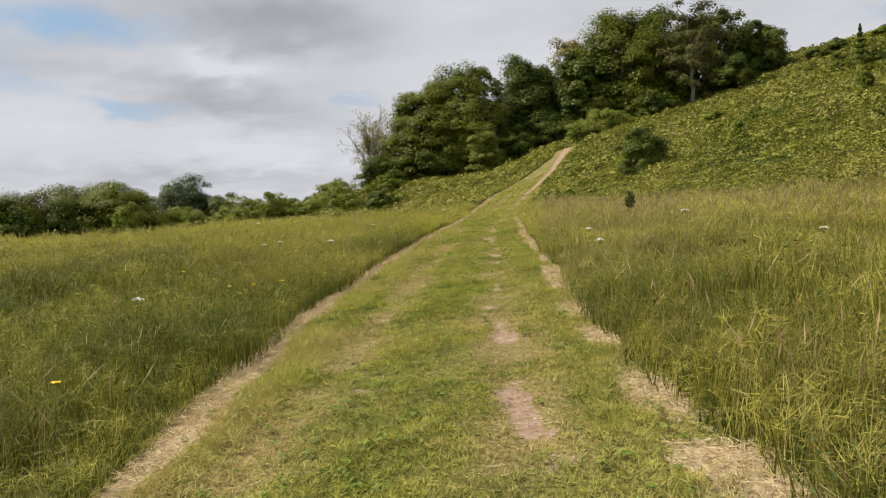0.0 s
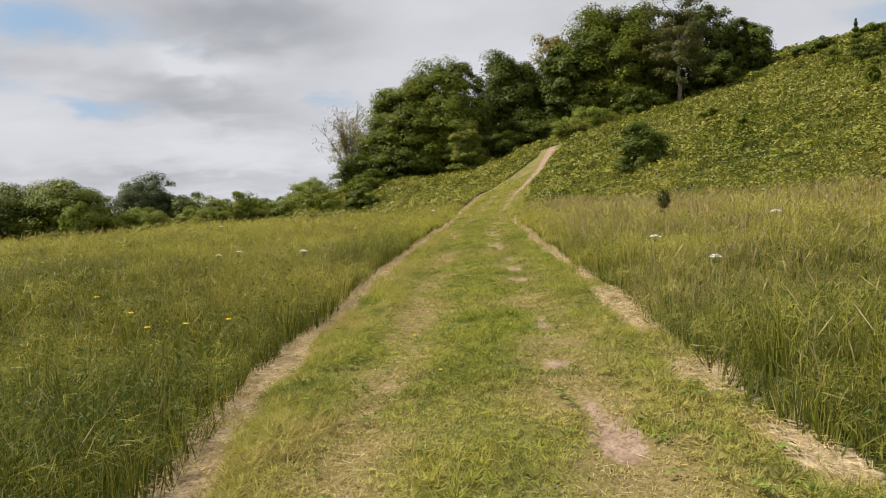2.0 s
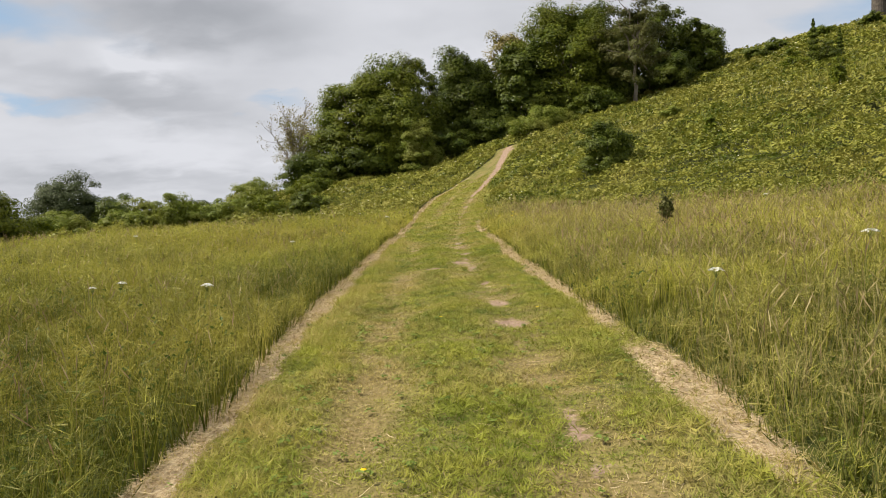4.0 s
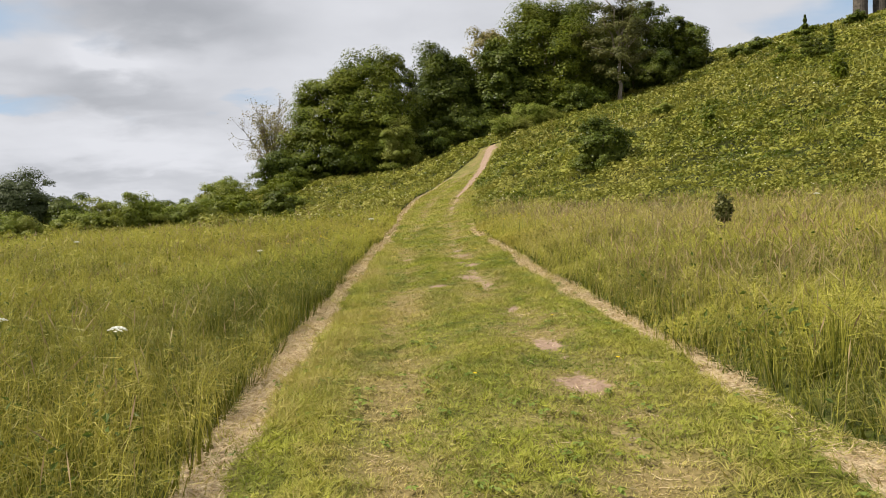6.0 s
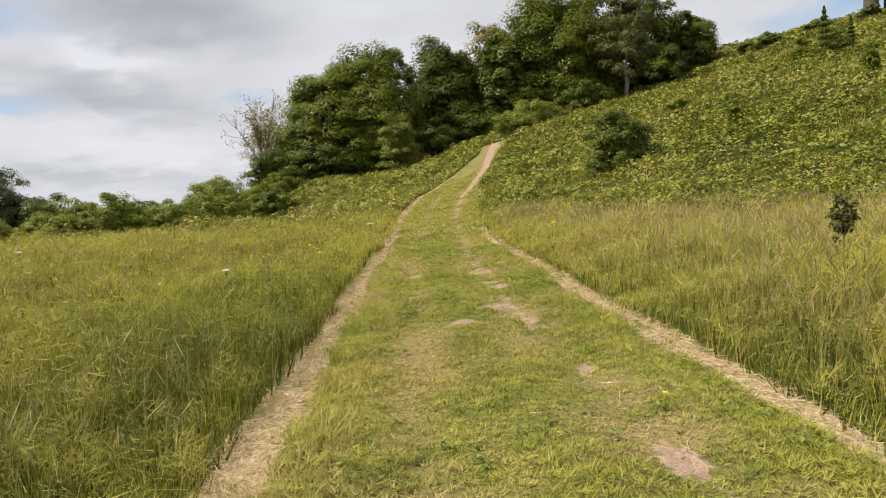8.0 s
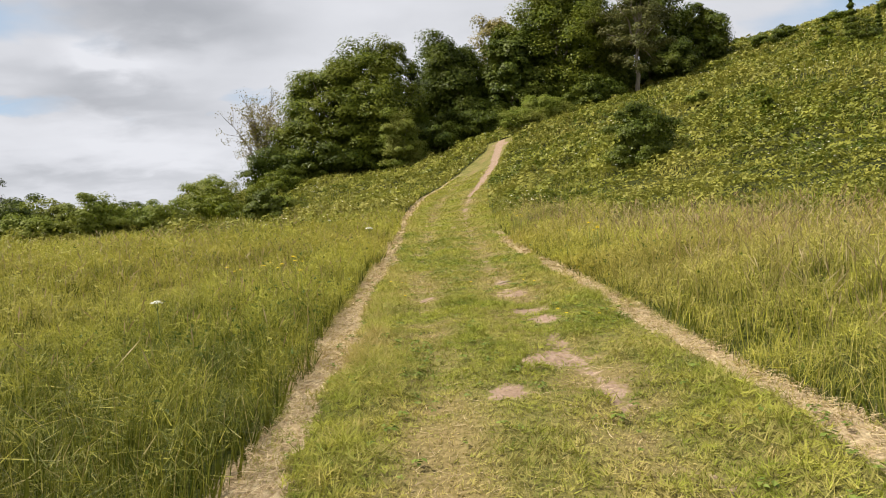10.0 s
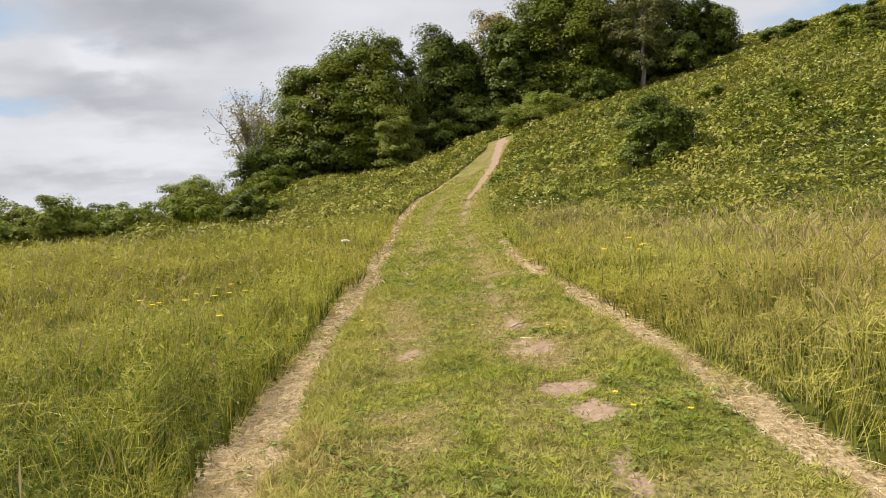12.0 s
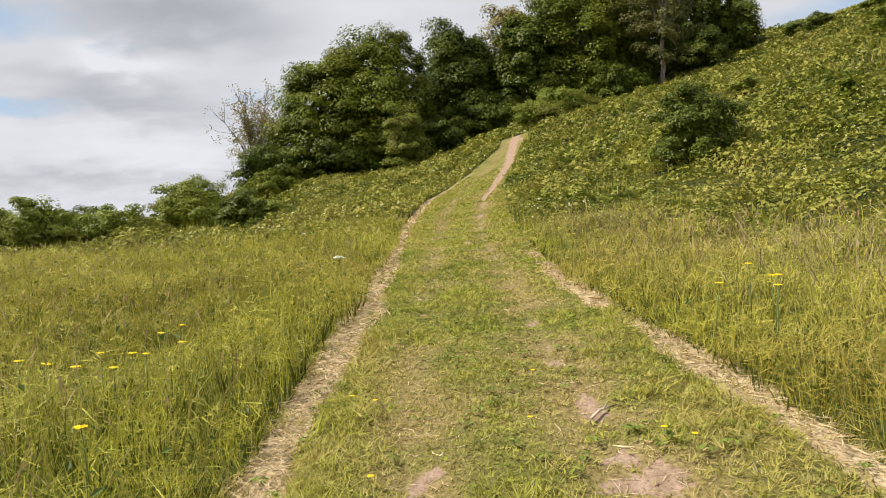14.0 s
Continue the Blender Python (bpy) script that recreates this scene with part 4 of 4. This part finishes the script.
shrub(135, -26.2, 46, 3.6, 2.2, "taller grey-green sallow shrub in the hedge", M_LEAF_GREY, 90, 100, 0.18, name="hedge_shrub", group=HEDGE, ragged=0.12, hollow=0.3)
shrub(136, -23.2, 46, 2.3, 1.9, "dark green hedgerow shrub behind the meadow", M_LEAF_DARK, 40, 90, 0.18, name="hedge_shrub", group=HEDGE)
shrub(137, -20.6, 45, 1.9, 1.8, "yellow-green hedgerow shrub above the brambles", M_LEAF_OLIVE, 40, 80, 0.18, name="hedge_shrub", group=HEDGE)
shrub(138, -17.8, 43, 2.0, 1.6, "orange-green hawthorn shrub with arching twigs", M_LEAF_OLIVE, 36, 80, 0.17, name="hedge_shrub", group=HEDGE)
shrub(139, -15.6, 44.5, 1.6, 1.6, "yellow-green hedgerow shrub above the brambles", M_LEAF_OLIVE, 36, 80, 0.17, name="hedge_shrub", group=HEDGE)
shrub(140, -11.6, 46.8, 1.75, 1.15, "rounded dark green shrub at the hedge's end", M_LEAF_DARK, 40, 90, 0.17, name="hedge_shrub", group=HEDGE)
shrub(141, -17.5, 56, 2.0, 2.4, "green shrub at the foot of the bank", M_LEAF_MID, 45, 80, 0.2, name="hedge_shrub", group=HEDGE)
shrub(142, -20.5, 64, 2.6, 2.4, "green shrub at the foot of the bank", M_LEAF_OLIVE, 45, 80, 0.22, name="hedge_shrub", group=HEDGE)
shrub(143, -16.0, 66, 2.2, 2.2, "green shrub at the foot of the bank", M_LEAF_MID, 40, 80, 0.22, name="hedge_shrub", group=HEDGE)
shrub(145, -20.0, 42.0, 1.3, 1.8, "low yellow-green hedgerow shrub above the meadow", M_LEAF_OLIVE, 36, 80, 0.16, name="hedge_shrub", group=HEDGE)
shrub(146, -23.6, 41.0, 1.5, 2.0, "low green hedgerow shrub above the meadow", M_LEAF_OLIVE, 36, 80, 0.16, name="hedge_shrub", group=HEDGE)
shrub(147, -19.0, 48.0, 1.7, 1.9, "green hedgerow shrub above the brambles", M_LEAF_DARK, 36, 80, 0.18, name="hedge_shrub", group=HEDGE)
shrub(148, -11.6, 50.5, 1.3, 1.7, "low olive shrub on the bramble bank", M_LEAF_OLIVE, 36, 80, 0.18, name="hedge_shrub", group=HEDGE)
shrub(149, -15.5, 51.0, 1.6, 1.9, "green hedgerow shrub above the brambles", M_LEAF_MID, 36, 80, 0.18, name="hedge_shrub", group=HEDGE)
shrub(144, -33, 37, 3.0, 3.0, "dark green hedgerow shrub behind the meadow", M_LEAF_DARK, 50, 90, 0.18, name="hedge_shrub", group=HEDGE)

shrub(161, 6.0, 42.6, 2.7, 1.7, "dark green leafy bush alone on the slope", M_LEAF_DARK, 60, 110, 0.15, name="bush", category="bush", ragged=0.2)
HILL = "small bushes on the hill"
for s, bx, by, bh, br, m in ((152, 20.3, 46.6, 1.9, 0.65, M_LEAF_MID), (153, 27.6, 62.2, 1.9, 1.3, M_LEAF_DARK), (154, 25.3, 62.5, 1.9, 1.1, M_LEAF_MID), (155, 37, 92, 1.5, 1.8, M_LEAF_DARK),
                             (156, 41, 89, 1.3, 1.6, M_LEAF_MID), (157, 33.5, 90, 1.5, 1.8, M_LEAF_DARK), (158, 11.9, 43.6, 1.3, 0.45, M_LEAF_MID), (159, 44, 84, 1.2, 1.4, M_LEAF_DARK), (160, 13.5, 56, 0.8, 1.1, M_LEAF_OLIVE)):
    shrub(s, bx, by, bh, br, "small green bush growing among the brambles", m, 24, 60, 0.16 if by < 70 else 0.26, name="bush", category="bush", group=HILL, n_stems=4)


def conifer(seed, x, y, high, r):
    rng = np.random.default_rng(seed)
    ob = thing("conifer_sapling", x, y, float(land(x, y)) - 0.05, "young dark conifer standing up from the brambles", "conifer", HILL)
    bm = bmesh.new()
    tube(bm, [(0, 0, 0), (0.02, 0, high * 0.5), (0, 0, high)], [0.05, 0.035, 0.01], 6)
    part("trunk", bm, M_BARK, ob)
    n = 4200
    k = rng.uniform(0, 1, n) ** 0.8
    a = rng.uniform(0, 2 * np.pi, n)
    rad = r * (1 - k) * (0.6 + 0.4 * np.sin(k * 50)) * rng.uniform(0.2, 1.0, n) + 0.04
    q = np.stack((np.cos(a) * rad, np.sin(a) * rad, 0.1 + k * (high - 0.1)), 1)
    v, t = leaves(q, np.stack((np.cos(a), np.sin(a), rng.uniform(0.2, 1, n)), 1), rng.uniform(0.08, 0.2, n), rng, 0.45)
    part("crown", mesh_of("crown", v, t, M_LEAF_DARK), M_LEAF_DARK, ob)


conifer(171, 26.4, 61.7, 4.0, 1.1)
conifer(172, 29.2, 63.0, 2.6, 0.5)


# ---- the monument's columns on the hilltop ----
def column(x, y):
    z = float(land(x, y)) - 0.4
    ob = thing("stone_column", x, y, z, "massive sooty round stone column on the hilltop", "column", "columns of the monument")
    rng = np.random.default_rng(int(x))
    bm = bmesh.new()
    bmesh.ops.create_cone(bm, cap_ends=True, segments=32, radius1=1.05, radius2=1.0, depth=0.7)
    bmesh.ops.translate(bm, verts=bm.verts, vec=(0, 0, 0.35))
    part("base", bm, M_STONE, ob)
    for k in range(8):
        bm = bmesh.new()
        r = 0.9 - 0.008 * k
        rings = [(r - 0.03, 0.0), (r, 0.03), (r - 0.006, 1.0), (r - 0.036, 1.03)]
        loops = [[bm.verts.new((math.cos(a * math.pi / 20) * (q - 0.02 * (a % 2)), math.sin(a * math.pi / 20) * (q - 0.02 * (a % 2)), 0.7 + 1.03 * k + h)) for a in range(40)] for q, h in rings]
        for p, q in zip(loops, loops[1:]):
            for a in range(40):
                bm.faces.new((p[a], p[(a + 1) % 40], q[(a + 1) % 40], q[a]))
        bm.faces.new(loops[0][::-1])
        bm.faces.new(loops[-1])
        part("drum", bm, M_STONE, ob)


column(54.2, 100.0)
column(56.9, 100.0)


# ---- single plants ----
def flower(kind, x, y, high, seed, head):
    rng = np.random.default_rng(seed)
    z = float(land(x, y))
    lean = rng.normal(0, 0.05, 2)
    top = (float(lean[0]), float(lean[1]), high)
    if kind == "umbel":
        ob = thing("hogweed", x, y, z, "tall hogweed with a flat white flower head in the grass", "wildflower", "white umbels in the meadow")
    else:
        ob = thing("hawkbit", x, y, z, "yellow hawkbit flower on a thin stem in the grass", "wildflower", "yellow flowers in the grass")
    bm = bmesh.new()
    tube(bm, [(0, 0, 0), (top[0] * 0.4, top[1] * 0.4, high * 0.5), top], [0.001 + 0.007 * high, 0.001 + 0.006 * high, 0.001 + 0.003 * high], 5)
    part("stem", bm, M_STEM, ob)
    if kind == "umbel":
        n = 70
        r, a = head * np.sqrt(rng.uniform(0, 1, n)), rng.uniform(0, 2 * np.pi, n)
        q = np.stack((top[0] + r * np.cos(a), top[1] + r * np.sin(a), high + 0.02 - 2.0 * r * r / max(head, 0.01) * 0.2), 1)
        v, t = leaves(q, np.stack((rng.normal(0, 0.3, n), rng.normal(0, 0.3, n), np.ones(n)), 1), np.full(n, head * 0.36), rng, 0.95)
        part("flower_head", mesh_of("flower_head", v, t, M_WHITE), M_WHITE, ob, "flat white umbel")
        for k in range(7):
            bm = bmesh.new()
            b = k * 0.9
            tube(bm, [(top[0], top[1], high - 0.07), (top[0] + head * 0.6 * math.cos(b), top[1] + head * 0.6 * math.sin(b), high + 0.01)], [0.002, 0.0015], 4)
            part("ray", bm, M_STEM, ob)
    else:
        n = 26
        a = np.arange(n) * 2.4
        r = head * (0.25 + 0.5 * (np.arange(n) / n))
        q = np.stack((top[0] + r * np.cos(a), top[1] + r * np.sin(a), np.full(n, high)), 1)
        v, t = leaves(q, np.stack((np.cos(a) * 0.4, np.sin(a) * 0.4 - 0.2, np.ones(n)), 1), np.full(n, head * 0.7), rng, 0.7)
        part("petals", mesh_of("petals", v, t, M_YELLOW), M_YELLOW, ob, "yellow petals")


for i, (fx, fy) in enumerate(((-6.05, 13.86), (-5.78, 13.9), (-4.36, 13.05), (-4.95, 7.65), (3.08, 8.16), (0.73, 8.87), (0.71, 11.73), (2.44, 12.52), (-4.99, 19.32), (5.6, 22.05), (-10.82, 24.4), (-4.04, 27.25), (-6.14, 34.36), (4.39, 40.91), (5.19, 41.89))):
    flower("umbel", fx, fy, 0.60 + 0.04 * (i % 3), 200 + i, 0.05 + 0.008 * (i % 4))
for i, (fx, fy) in enumerate(((-5.77, 23.69), (-5.5, 23.38), (-5.04, 23.07), (-5.06, 23.27), (-4.91, 23.1), (-4.98, 23.45), (-4.68, 23.1), (-4.87, 23.8), (-4.75, 23.72), (-4.93, 24.31), (-4.22, 21.58), (-0.25, 23.96), (-0.15, 23.8), (-0.33, 23.37), (-0.69, 23.59), (-0.88, 30.05), (-0.69, 30.32), (-0.77, 29.18), (-0.44, 30.64), (-1.0, 28.67), (-5.72, 50.49), (-6.76, 48.27), (-0.26, 23.56), (-5.7, 23.3), (-3.52, 8.61), (-4.27, 8.64), (-6.17, 10.69), (-4.92, 9.44), (-4.06, 8.82), (-3.19, 3.96))):
    flower("yellow", fx, fy, 0.50 + 0.03 * (i % 4), 240 + i, 0.03 + 0.003 * (i % 3))
for i, (fx, fy) in enumerate(((-2.05, 23.47), (-2.14, 22.59), (-1.48, 22.23), (-1.35, 22.1), (-3.04, 21.92), (-3.3, 23.13), (-3.1, 23.22), (-1.42, 20.26), (-1.34, 19.88), (-1.07, 19.88), (-0.86, 15.16), (-0.66, 13.48), (-1.73, 13.38), (-1.53, 8.2), (-1.91, 9.4))):
    flower("yellow", fx, fy, 0.07 + 0.01 * (i % 3), 290 + i, 0.02)


def weed(x, y, high):
    rng = np.random.default_rng(301)
    ob = thing("dock_plant", x, y, float(land(x, y)), "dark bushy weed rising above the meadow grass", "weed")
    bm = bmesh.new()
    tube(bm, [(0, 0, 0), (0.02, 0.01, high * 0.5), (0, 0, high * 0.95)], [0.012, 0.01, 0.005], 6)
    part("stem", bm, M_STEM, ob)
    me, mids = crown_mesh(rng, 0.17, 0.17, 0.27, (0, 0, high - 0.27), 22, 16, 0.05, M_LEAF_DULL, 0.2, 0, 0.4, 0.3)
    part("leaves", me, M_LEAF_DULL, ob)


weed(2.25, 18.5, 0.96)


def stick():
    a, b = Vector((-1.8, 22.6, 0)), Vector((-1.59, 22.85, 0))
    z = float(land(-1.7, 22.72))
    ob = thing("stick", -1.7, 22.72, z, "short dry forked stick lying on the track", "stick")
    d = (b - a) * 0.5
    bm = bmesh.new()
    tube(bm, [(-d.x, -d.y, 0.015), (-0.02, 0.015, 0.035), (d.x, d.y, 0.04)], [0.011, 0.010, 0.005], 6)
    part("branch", bm, M_STICK, ob)
    bm = bmesh.new()
    tube(bm, [(0.0, 0.02, 0.035), (0.06, 0.14, 0.06)], [0.006, 0.003], 5)
    part("twig", bm, M_STICK, ob)


stick()
